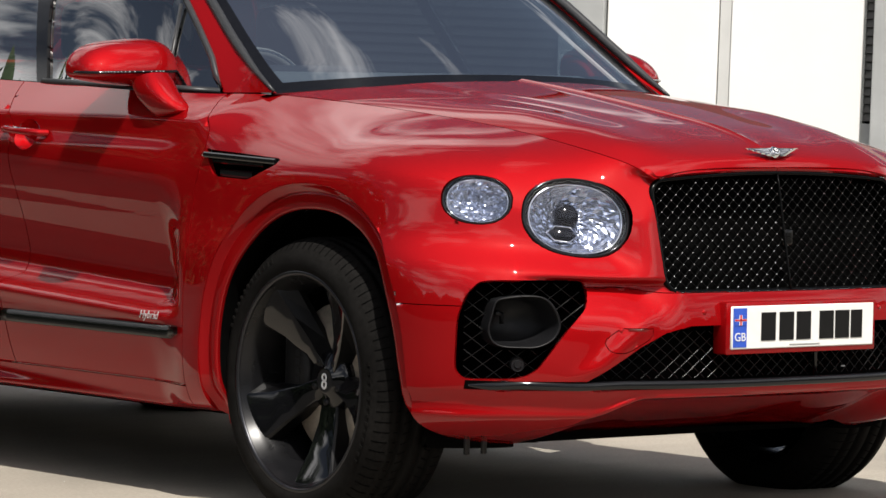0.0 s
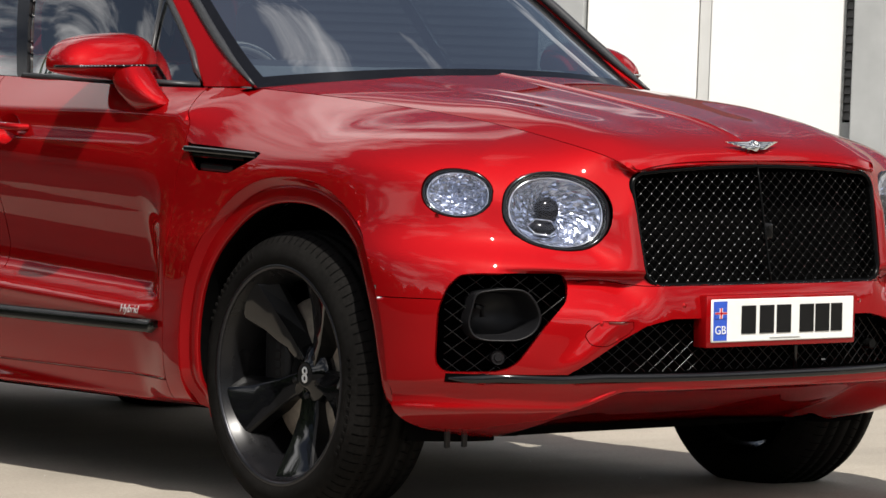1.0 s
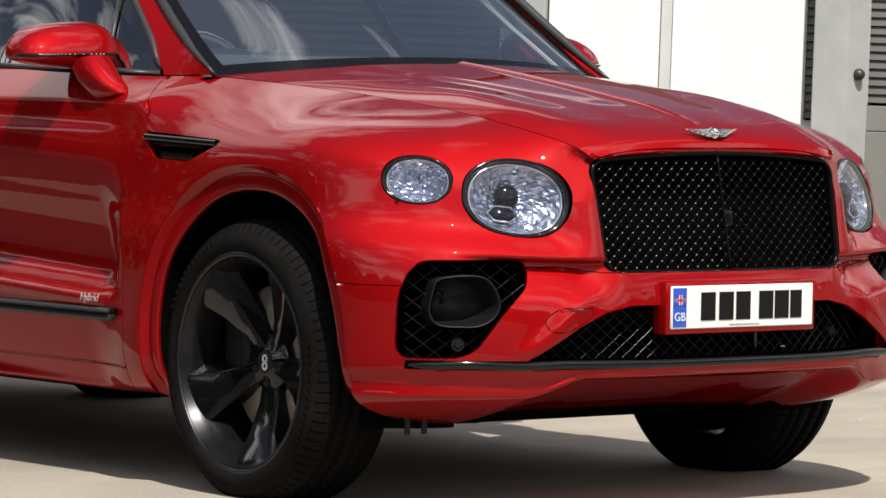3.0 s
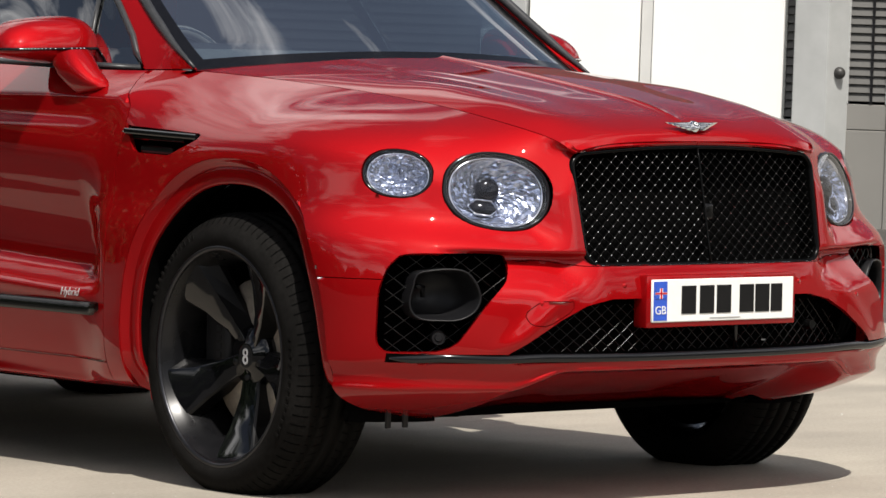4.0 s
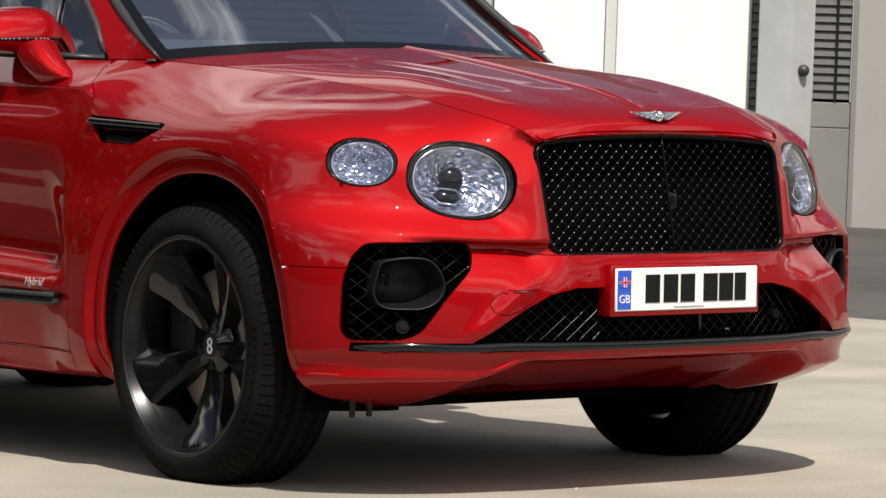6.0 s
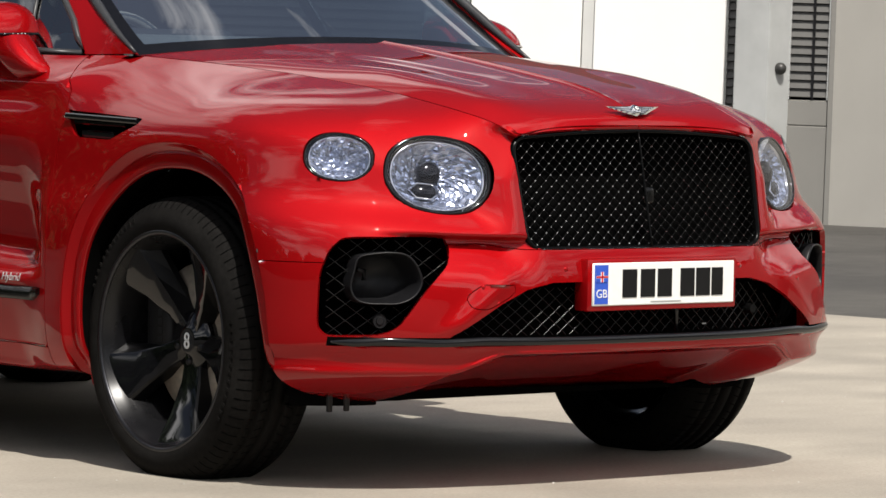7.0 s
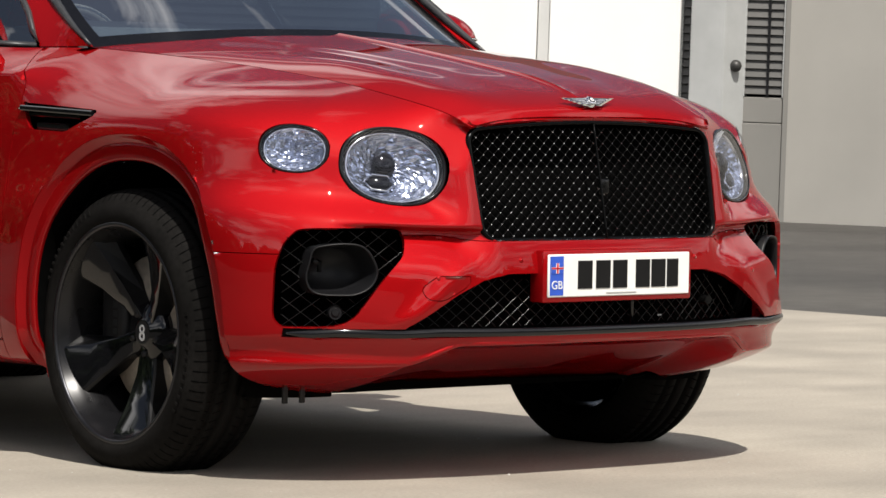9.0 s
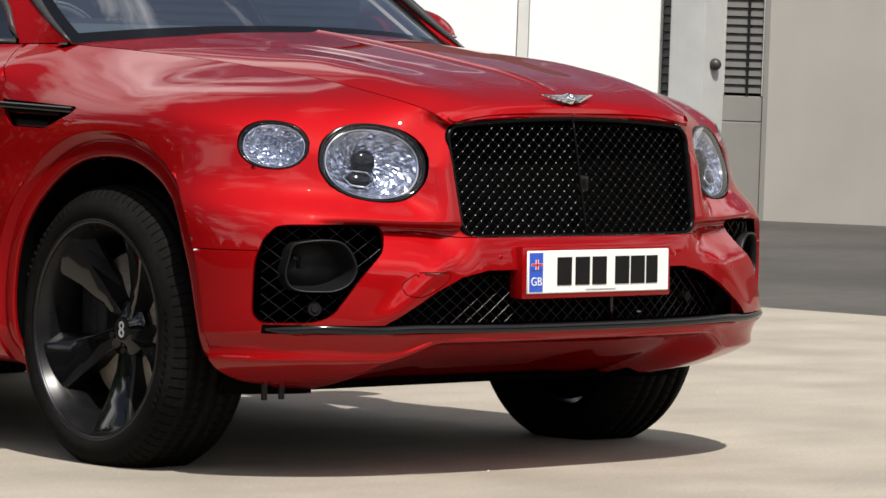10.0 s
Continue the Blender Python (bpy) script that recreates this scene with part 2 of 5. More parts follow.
def box(bm, lo, hi, bevel=0.0, segments=2, m=None):
    r = bmesh.ops.create_cube(bm, size=1.0)
    vs = r["verts"]
    for v in vs:
        v.co = Vector([lo[i] + (hi[i] - lo[i]) * (v.co[i] + 0.5) for i in range(3)])
    if bevel:
        es = list({e for v in vs for e in v.link_edges})
        out = bmesh.ops.bevel(bm, geom=es, offset=bevel, segments=segments, affect="EDGES", profile=0.5)
        vs = list({v for f in out["faces"] for v in f.verts} | {v for v in vs if v.is_valid})
    if m is not None:
        for v in vs:
            v.co = m @ v.co
    return vs


def lathe(profile, steps=96, axis="x", center=(0, 0, 0), closed=False):
    """(verts, faces) of a profile of (along, radius) turned round an axis."""
    vs, fs = [], []
    n = len(profile)
    for i in range(steps):
        a = 2 * math.pi * i / steps
        for al, r in profile:
            p = (al, r * math.sin(a), r * math.cos(a))
            vs.append((p[0] + center[0], p[1] + center[1], p[2] + center[2]))
    for i in range(steps):
        j = (i + 1) % steps
        for k in range(n if closed else n - 1):
            k2 = (k + 1) % n
            fs.append((i * n + k, i * n + k2, j * n + k2, j * n + k))
    return vs, fs


def tube(path, radius, sides=8, closed=False, flat=1.0, up=Vector((0, 0, 1))):
    """(verts, faces) of a round or flattened bar along a path."""
    vs, fs = [], []
    n = len(path)
    P = [Vector(p) for p in path]
    for i in range(n):
        a, b = P[(i - 1) % n if closed or i else 0], P[(i + 1) % n if closed or i < n - 1 else n - 1]
        d = (b - a).normalized()
        s = d.cross(up)
        s = s.normalized() if s.length > 1e-6 else Vector((1, 0, 0))
        u = s.cross(d)
        for k in range(sides):
            t = 2 * math.pi * k / sides
            rad = radius[i] if isinstance(radius, (list, tuple)) else radius
            vs.append(P[i] + s * (rad * math.cos(t)) + u * (rad * flat * math.sin(t)))
    for i in range(n if closed else n - 1):
        j = (i + 1) % n
        for k in range(sides):
            k2 = (k + 1) % sides
            fs.append((i * sides + k, i * sides + k2, j * sides + k2, j * sides + k))
    if not closed:
        fs.append(tuple(range(sides))[::-1])
        fs.append(tuple((n - 1) * sides + k for k in range(sides)))
    return vs, fs


def join(*geos):
    vs, fs = [], []
    for v, f in geos:
        o = len(vs)
        vs += [tuple(p) for p in v]
        fs += [tuple(i + o for i in q) for q in f]
    return vs, fs


def spline(keys, t):
    """Smooth value through (t, value...) keys, a Catmull-Rom curve with flat growth past the ends."""
    ks = np.array(keys, float)
    x = ks[:, 0]
    t = np.clip(np.asarray(t, float), x[0], x[-1])
    m = np.gradient(ks[:, 1:], x, axis=0)
    i = np.clip(np.searchsorted(x, t, side="right") - 1, 0, len(x) - 2)
    h = (x[i + 1] - x[i])
    u = ((t - x[i]) / h)[..., None]
    h = h[..., None]
    p0, p1, m0, m1 = ks[i, 1:], ks[i + 1, 1:], m[i], m[i + 1]
    return (2 * u**3 - 3 * u**2 + 1) * p0 + (u**3 - 2 * u**2 + u) * h * m0 + (-2 * u**3 + 3 * u**2) * p1 + (u**3 - u**2) * h * m1


def step(a, b, x):
    u = np.clip((np.asarray(x, float) - a) / (b - a), 0, 1)
    return u * u * (3 - 2 * u)


class Skin:
    """A sheet of faces that can be split along level lines and taken apart into panels."""

    def __init__(self, P):
        nu, nv = P.shape[:2]
        self.v = [tuple(p) for p in P.reshape(-1, 3)]
        du, dv = np.gradient(P, axis=0), np.gradient(P, axis=1)
        n = np.cross(du, dv)
        n /= np.linalg.norm(n, axis=2, keepdims=True) + 1e-12
        self.n = [tuple(q) for q in n.reshape(-1, 3)]
        self.f = [(i * nv + j, (i + 1) * nv + j, (i + 1) * nv + j + 1, i * nv + j + 1) for i in range(nu - 1) for j in range(nv - 1)]

    def split(self, fn):
        V = np.array(self.v)
        d = np.array(fn(V[:, 0], V[:, 1], V[:, 2]), float)
        d = np.where(np.abs(d) < 0.0006, 0.0006, d)
        pos = d > 0
        cut, faces = {}, []

        def mid(a, b):
            k = (min(a, b), max(a, b))
            if k not in cut:
                t = d[k[0]] / (d[k[0]] - d[k[1]])
                cut[k] = len(self.v)
                self.v.append(tuple(V[k[0]] * (1 - t) + V[k[1]] * t))
                self.n.append(tuple(np.array(self.n[k[0]]) * (1 - t) + np.array(self.n[k[1]]) * t))
            return cut[k]

        for f in self.f:
            s = [pos[i] for i in f]
            if all(s) or not any(s):
                faces.append(f)
                continue
            A, B = [], []
            for a, b in zip(f, f[1:] + f[:1]):
                (A if pos[a] else B).append(a)
                if pos[a] != pos[b]:
                    c = mid(a, b)
                    A.append(c), B.append(c)
            faces += [tuple(q) for q in (A, B) if len(q) > 2]
        self.f = faces

    def centres(self):
        V = np.array(self.v)
        return np.array([V[list(f)].mean(0) for f in self.f])

    def panel(self, keep, gap=0.0018, flange=0.014, thick=True):
        """(verts, faces, sharp edges) of the kept faces, drawn in by the gap and turned inwards along their rim."""
        fs = [f for f, k in zip(self.f, keep) if k]
        ids = sorted({i for f in fs for i in f})
        ix = {i: k for k, i in enumerate(ids)}
        V = np.array([self.v[i] for i in ids])
        N = np.array([self.n[i] for i in ids])
        N /= np.linalg.norm(N, axis=1, keepdims=True) + 1e-12
        fs = [tuple(ix[i] for i in f) for f in fs]
        count = {}
        for f in fs:
            for a, b in zip(f, f[1:] + f[:1]):
                k = (min(a, b), max(a, b))
                count[k] = None if k in count else (a, b)
        rim = [e for e in count.values() if e]
        push = np.zeros_like(V)
        for a, b in rim:
            w = np.cross(N[a] + N[b], V[b] - V[a])
            w /= np.linalg.norm(w) + 1e-12
            push[a] += w
            push[b] += w
        ln = np.linalg.norm(push, axis=1, keepdims=True)
        V = V + np.where(ln > 0.3, push / np.maximum(ln, 1e-9) * gap, 0)
        rv = sorted({i for e in rim for i in e})
        rx = {i: len(V) + k for k, i in enumerate(rv)}
        V2 = np.vstack([V, V[rv] - N[rv] * flange]) if rv else V
        fs = fs + [(b, a, rx[a], rx[b]) for a, b in rim]
        return V2, fs, rim

    def make(self, name, keep, material, parent, label="", gap=0.0018, flange=0.014):
        V, fs, rim = self.panel(keep, gap, flange)
        me = mesh_of(name, V, fs, material)
        sharp = {(min(a, b), max(a, b)) for a, b in rim}
        for e in me.edges:
            a, b = e.vertices
            if (min(a, b), max(a, b)) in sharp:
                e.use_edge_sharp = True
        ob = new(name, me)
        ob.parent = parent
        if label:
            tagged(ob, label)
        return ob

# ---- the car's skin: plan half-width, nose, corner power, height in front and at the side, and where the side begins, rail by rail from sill to shoulder ----
RAILS = [
    (0.880, 0.690, 2.60, 0.232, 0.268, -0.30),
    (0.942, 0.775, 2.60, 0.272, 0.285, -0.30),
    (0.975, 0.850, 2.80, 0.325, 0.335, -0.30),
    (0.987, 0.893, 2.80, 0.405, 0.425, -0.30),
    (0.990, 0.902, 2.82, 0.500, 0.520, -0.30),
    (0.992, 0.892, 2.82, 0.610, 0.630, -0.30),
    (0.988, 0.868, 2.76, 0.690, 0.720, -0.28),
    (0.970, 0.825, 2.58, 0.756, 0.805, -0.21),
    (0.952, 0.812, 2.47, 0.870, 0.945, -0.18),
    (0.893, 0.800, 2.37, 0.938, 1.035, -0.10),
]
SEAM = [(0, 0.0, -0.814, 0.980), (8, 0.20, -0.814, 0.973), (14, 0.345, -0.814, 0.9635), (19, 0.436, -0.813, 0.9515), (22, 0.458, -0.788, 0.972), (25, 0.475, -0.752, 0.988), (31, 0.503, -0.680, 1.010),
        (38, 0.536, -0.545, 1.040), (48, 0.560, -0.410, 1.064), (58, 0.582, -0.270, 1.083), (72, 0.608, -0.120, 1.100), (90, 0.634, 0.0, 1.112)]
BELT = [(0.0, 0.634, 1.112), (0.2, 0.684, 1.130), (0.43, 0.745, 1.143), (0.60, 0.812, 1.142), (1.4, 0.835, 1.158), (2.4, 0.825, 1.185), (3.2, 0.78, 1.215)]
CREASE = [(0.0, 0.890, 1.042), (0.3, 0.912, 1.066), (0.6, 0.922, 1.071), (1.4, 0.930, 1.070), (2.6, 0.945, 1.080), (3.2, 0.925, 1.095)]
DOOR = [(0.20, 0.862), (0.30, 0.914), (0.36, 0.938), (0.43, 0.959), (0.50, 0.978), (0.545, 0.985), (0.553, 0.970), (0.563, 0.930), (0.572, 0.902), (0.59, 0.886), (0.62, 0.8770), (0.70, 0.890), (0.80, 0.924), (0.88, 0.9520), (0.915, 0.958), (0.945, 0.956), (0.985, 0.947), (1.03, 0.933), (1.10, 0.92)]
SUB, NPHI = 12, 170                                          # steps from rail to rail, and round the nose
AXLE, REAR, TAIL = 0.385, 2.995, 1.00


def skin_points():
    """The grid of the lower body, from the tail along the right side, round the nose and back along the left."""
    phi = np.linspace(0, 90, NPHI)
    ys = np.concatenate([np.linspace(0.012, 1.0, 70), np.linspace(1.02, 2.3, 56), np.linspace(2.33, 3.2, 30)])
    psi = np.linspace(3, 90, 28)
    cols = []
    arc = np.radians(np.minimum(phi / 0.8, 90))
    sp, cp = np.sin(arc), np.maximum(np.cos(arc), 0)
    run = np.clip((phi - 72) / 18, 0, 1)
    sb, cb = np.cos(np.radians(psi)), np.sin(np.radians(psi))
    for k, (w, nose, n, zf, zs, y0) in enumerate(RAILS):
        x, y = w * sp ** (2 / n), y0 * (1 - run) - (nose + y0) * cp ** (2 / n)
        z = zf + (zs - zf) * sp**2
        waist = 1 - 0.010 * step(0.35, 0.6, ys) * (1 - step(2.2, 2.6, ys)) * (1 if 2 <= k <= 8 else 0)
        xs, zz = w * waist, np.full_like(ys, zs)
        if k == 9:
            c = spline(CREASE, ys)
            xs, zz = c[:, 0], c[:, 1]
        if k == 8:
            zz = zz + 0.015 * step(0.3, 0.6, ys)
        tail = 3.2 + (TAIL - 0.12 * abs(k - 4) / 5) * cb ** (2 / 2.6)
        xt, zt = xs[-1] * sb ** (2 / 2.6), np.full_like(psi, zz[-1])
        cols.append(np.stack([np.concatenate([x, xs, xt]), np.concatenate([y, ys, tail]), np.concatenate([z, zz, zt])], -1))
    s = spline(SEAM, phi)
    b = spline(BELT, ys)
    top = np.concatenate([s, np.stack([b[:, 0], ys, b[:, 1]], -1),
                          np.stack([b[-1, 0] * sb ** (2 / 2.6), 3.2 + 0.82 * cb ** (2 / 2.6), np.full_like(psi, b[-1, 1])], -1)])
    cols.append(top)
    K = np.stack(cols, 1)                                     # columns x rails x 3
    v = np.linspace(0, len(cols) - 1, SUB * (len(cols) - 1) + 1)
    P = np.stack([spline(np.column_stack([np.arange(len(cols)), c]), v) for c in K])
    # a crisp shoulder line along the doors, fading over the wing
    f = np.linspace(0, 1, SUB + 1)[None, :, None]
    flat = np.concatenate([K[:, 8:9] * (1 - f) + K[:, 9:10] * f, (K[:, 9:10] * (1 - f) + K[:, 10:11] * f)[:, 1:]], 1)
    w = (0.85 * step(-0.05, 0.45, K[:, 9, 1]) * (1 - step(2.6, 3.2, K[:, 9, 1])))[:, None, None]
    P[:, 8 * SUB:10 * SUB + 1] = P[:, 8 * SUB:10 * SUB + 1] * (1 - w) + flat * w
    # fair the wing into the door
    Q = P.copy()
    for _ in range(3):
        Q = np.stack([np.convolve(np.pad(Q[:, i, j], 8, mode="edge"), np.ones(17) / 17, mode="valid") for i in range(Q.shape[1]) for j in range(3)], 1).reshape(P.shape)
    w = (1 - step(14, 30, np.abs(np.arange(len(P)) - NPHI)))[:, None, None] * step(6.0 * SUB, 7.5 * SUB, np.arange(P.shape[1]))[None, :, None]
    P = P * (1 - w) + Q * w
    # fair the crown of the wing
    cols_ = np.arange(len(P))
    soft = (step(0.33 * NPHI, 0.45 * NPHI, cols_) * (1 - step(NPHI + 22, NPHI + 36, cols_)))[:, None, None] * (step(8.0, 8.7, v) * (1 - step(9.8, 10.0, v)))[None, :, None]
    for _ in range(120):
        Q = P.copy()
        Q[1:-1, 1:-1] = (P[:-2, 1:-1] + P[2:, 1:-1] + P[1:-1, :-2] + P[1:-1, 2:]) / 4
        P = P + 0.8 * soft * (Q - P)
    # flared lips round the wheel arches
    for yc in (-0.045, REAR):
        r = np.hypot((P[..., 1] - yc) / 0.388, (P[..., 2] - 0.37) / 0.477)
        low = step(0.25, 0.40, P[..., 2]) * step(0.6, 0.8, P[..., 0])
        lip = 0.016 * (1 - step(1.14, 1.62, r))
        P[..., 0] += low * lip
    # the nose: grille surround set forward, a hollow under the brow, the chin turned under
    ax, z = P[..., 0].copy(), P[..., 2].copy()
    rail = np.broadcast_to(v[None], z.shape)
    nose = step(0.30, 0.55, -P[..., 1])
    round_grille = nose * (1 - step(0.455, 0.56, ax)) * step(0.655, 0.70, z) * (1 - step(0.952, 0.97, z))
    P[..., 1] += round_grille * (-0.876 + 0.20 * (z - 0.66) + 0.016 * (ax / 0.44) ** 2 + 0.45 * np.maximum(ax - 0.462, 0) ** 1.3 - P[..., 1])
    P[..., 1] += 0.045 * nose * step(4.5, 5.75, rail) * (1 - step(5.80, 5.98, rail)) * step(0.38, 0.50, ax) * (1 - step(0.66, 0.84, ax))
    # fair the corner between lamp, grille and bonnet
    soft = (step(0.19 * NPHI, 0.25 * NPHI, cols_) * (1 - step(0.38 * NPHI, 0.48 * NPHI, cols_)))[:, None, None] * (step(7.6, 8.5, v) * (1 - step(9.9, 10.0, v)))[None, :, None]
    for _ in range(260):
        Q = P.copy()
        Q[1:-1, 1:-1] = (P[:-2, 1:-1] + P[2:, 1:-1] + P[1:-1, :-2] + P[1:-1, 2:]) / 4
        P = P + 0.8 * soft * (Q - P)
    ax, z = P[..., 0].copy(), P[..., 2].copy()
    # a soft ridge down each cheek, between the corner intake and the lower one
    ridge = (ax - 0.655) + (z - 0.45) * 1.07
    P[..., 1] -= 0.009 * nose * np.exp(-((ridge / 0.040) ** 2)) * step(0.42, 0.47, z) * (1 - step(0.57, 0.64, z))
    lip = 0.392 - 0.052 * step(0.48, 0.64, ax)
    P[..., 1] += nose * (0.085 * step(0.0, 0.024, lip - z) * (1 - step(0.50, 0.64, ax)) + np.maximum(lip - z, 0) * (1.6 + 0.5 * (1 - step(0.25, 0.5, ax)) - 0.5 * step(0.5, 0.75, ax)))
    inx, iny = P[..., 0], (P[..., 1] + 0.30) * 1.6
    ln = np.hypot(inx, iny) + 1e-9
    tuck = 0.013 * np.sin(np.pi * np.clip((0.408 - z) / (0.408 - lip + 1e-6), 0, 1)) ** 0.8 * step(0.46, 0.60, ax) * nose
    P[..., 0] -= tuck * inx / ln
    P[..., 1] -= tuck * iny / ln
    # the doors: a crease over the lower bulge
    y = P[..., 1]
    crease = 0.532 + 0.048 * (y - 0.516)
    door = step(0.50, 0.69, y) * (1 - step(2.3, 2.5, y)) * step(0.6, 0.8, P[..., 0])
    want = spline(DOOR, z - crease + 0.545)[..., 0]
    P[..., 0] = P[..., 0] + door * step(0.22, 0.30, z - crease + 0.545) * (1 - step(0.985, 1.03, z)) * (want - P[..., 0])
    M = P[::-1].copy()
    M[..., 0] *= -1
    return np.concatenate([M[:-1], P])


def poly_sdf(a, b, pts, r=0.0):
    """Signed distance (negative inside) from a polygon, rounded by r."""
    a, b = np.asarray(a, float), np.asarray(b, float)
    pts = np.array(pts, float)
    d = np.full(a.shape, 1e9)
    inside = np.zeros(a.shape, bool)
    for (x0, y0), (x1, y1) in zip(pts, np.roll(pts, -1, 0)):
        ex, ey = x1 - x0, y1 - y0
        t = np.clip(((a - x0) * ex + (b - y0) * ey) / (ex * ex + ey * ey), 0, 1)
        d = np.minimum(d, np.hypot(a - x0 - t * ex, b - y0 - t * ey))
        with np.errstate(divide="ignore", invalid="ignore"):
            inside ^= ((y0 > b) != (y1 > b)) & (a < (x1 - x0) * (b - y0) / (y1 - y0 + 1e-15) + x0)
    return np.where(inside, -d, d) - r


def arch_sdf(x, y, z):
    f = np.full(np.shape(y), 9.0)
    for yc in (-0.045, REAR):
        f = np.minimum(f, ((np.abs(y - yc) / 0.388) ** 2.3 + (np.abs(z - 0.37) / 0.477) ** 2.3) ** (1 / 2.3) - 1)
    f = np.where(z < 0.37, np.minimum(np.abs(y + 0.045) / 0.388 - 1 + 0.16 * (0.37 - z) * (y < 0), np.abs(y - REAR) / 0.388 - 1), f)
    return np.where(np.abs(x) > 0.55, (f - 0.14) * 0.4, 9.0)


class Lamp:
    """An oval lamp set into the wing: centre, half axes, and the two directions along the skin, for the right-hand side."""

    def __init__(self, c, along, up, a, b, power=2.2, bend=(0, 0, 0, 0, 0, 0)):
        self.bend = bend
        self.c, self.a, self.b, self.p = Vector(c), a, b, power
        self.u = Vector(along).normalized()
        self.n = self.u.cross(Vector(up)).normalized()
        self.w = self.n.cross(self.u).normalized()

    def sdf(self, x, y, z, grow=0.0):
        qx, qy, qz = -np.abs(x) - self.c.x, y - self.c.y, z - self.c.z
        d = [qx * v.x + qy * v.y + qz * v.z for v in (self.u, self.w, self.n)]
        f = ((np.abs(d[0]) / (self.a + grow)) ** self.p + (np.abs(d[1]) / (self.b + grow)) ** self.p) ** (1 / self.p) - 1
        return np.where(np.abs(d[2]) < 0.15, f * min(self.a, self.b), 1.0)

    def at(self, a, b, n, side=-1):
        q = self.c + self.u * a + self.w * b + self.n * (n + self.bend[0] + self.bend[1] * a + self.bend[2] * b + self.bend[3] * a * a + self.bend[4] * a * b + self.bend[5] * b * b)
        return Vector((q.x if side < 0 else -q.x, q.y, q.z))

    def ring(self, k, n, count=64):
        out = []
        for i in range(count):
            t = 2 * math.pi * i / count
            ca, sa = math.cos(t), math.sin(t)
            r = (abs(ca) ** self.p + abs(sa) ** self.p) ** (-1 / self.p)
            out.append((self.a * k * r * ca, self.b * k * r * sa, n))
        return out


MAIN = Lamp((-0.620, -0.717, 0.848), (0.246, -0.134, -0.028), (0.0, 0.077, 0.195), 0.146, 0.106, bend=(-0.0030, -0.0254, 0.055, -0.117, 0.22, 0.15))
SMALL = Lamp((-0.828, -0.564, 0.891), (0.122, -0.138, -0.014), (0.0, 0.053, 0.119), 0.093, 0.066, bend=(-0.0007, -0.024, -0.0106, -0.89, -0.08, -1.28))
FOG = [(0.097, 0.440), (0.092, 0.590), (0.070, 0.650), (0.035, 0.686), (-0.195, 0.686), (-0.210, 0.660), (-0.2155, 0.622), (-0.161, 0.543), (-0.110, 0.469), (-0.084, 0.452), (-0.05, 0.443)]
INTAKE = [(-0.655, 0.433), (0.655, 0.433), (0.52, 0.515), (0.44, 0.552), (0.36, 0.568), (-0.36, 0.568), (-0.44, 0.552), (-0.52, 0.515)]
VENT = [(0.455, 0.988), (0.112, 0.973), (0.125, 0.960), (0.235, 0.918), (0.405, 0.922)]
TOW = [(-0.615, 0.535), (-0.575, 0.562), (-0.49, 0.560), (-0.50, 0.545), (-0.565, 0.513), (-0.605, 0.516)]



def rounded(pts, times=3):
    """A closed outline with its corners cut round."""
    q = np.array(pts, float)
    for _ in range(times):
        nxt = np.roll(q, -1, 0)
        q = np.stack([q * 0.86 + nxt * 0.14, q * 0.14 + nxt * 0.86], 1).reshape(-1, 2)
    return [tuple(v) for v in q]


FOG, TOW = rounded(FOG), rounded(TOW)


def grille_sdf(x, y, z):
    top = 0.948 + 0.022 * (1 - np.clip(np.abs(x) / 0.44, 0, 1) ** 2)
    qx, qz = np.abs(x) - (0.395 - 0.014 * np.clip((0.93 - z) / 0.27, 0, 1)), np.abs(z - (top + 0.660) / 2) - ((top - 0.660) / 2 - 0.048)
    return np.where(y < -0.5, np.hypot(np.maximum(qx, 0), np.maximum(qz, 0)) + np.minimum(np.maximum(qx, qz), 0) - 0.048, 1.0)


def fog_sdf(x, y, z):
    return np.where(y < -0.3, poly_sdf(0.62 * np.abs(x) + 0.78 * y, z, FOG, 0.004), 1.0)


def intake_sdf(x, y, z):
    return np.where(y < -0.5, poly_sdf(x, z, INTAKE, 0.004), 1.0)


def vent_sdf(x, y, z):
    return np.where(np.abs(x) > 0.7, poly_sdf(y, z, VENT, 0.002), 1.0)


def cup_sdf(x, y, z):
    d = np.minimum(np.hypot((y - 1.33) / 0.056, (z - 1.008) / 0.043), np.hypot((y - 2.30) / 0.056, (z - 1.008) / 0.043))
    return np.where(np.abs(x) > 0.7, (d - 1) * 0.045, 1.0)


def tow_sdf(x, y, z):
    return np.where(y < -0.5, poly_sdf(x, z, TOW, 0.008), 1.0)


def wing_line(x, y, z):
    """Above: wings; below: bumper."""
    ax = np.abs(x)
    return z - (0.622 + 0.050 * (1 - step(0.62, 0.83, ax)) - 0.014 * (1 - step(0.42, 0.55, ax)))


def door_front(x, y, z):
    return y - (0.487 - 0.02 * step(0.88, 1.0, z) + 0.09 * step(1.03, 1.14, z))


def door_mid(x, y, z):
    return y - (1.405 + 0.10 * step(1.0, 1.16, z))


def door_rear(x, y, z):
    return y - 2.42


def sill_line(x, y, z):
    return z - 0.340


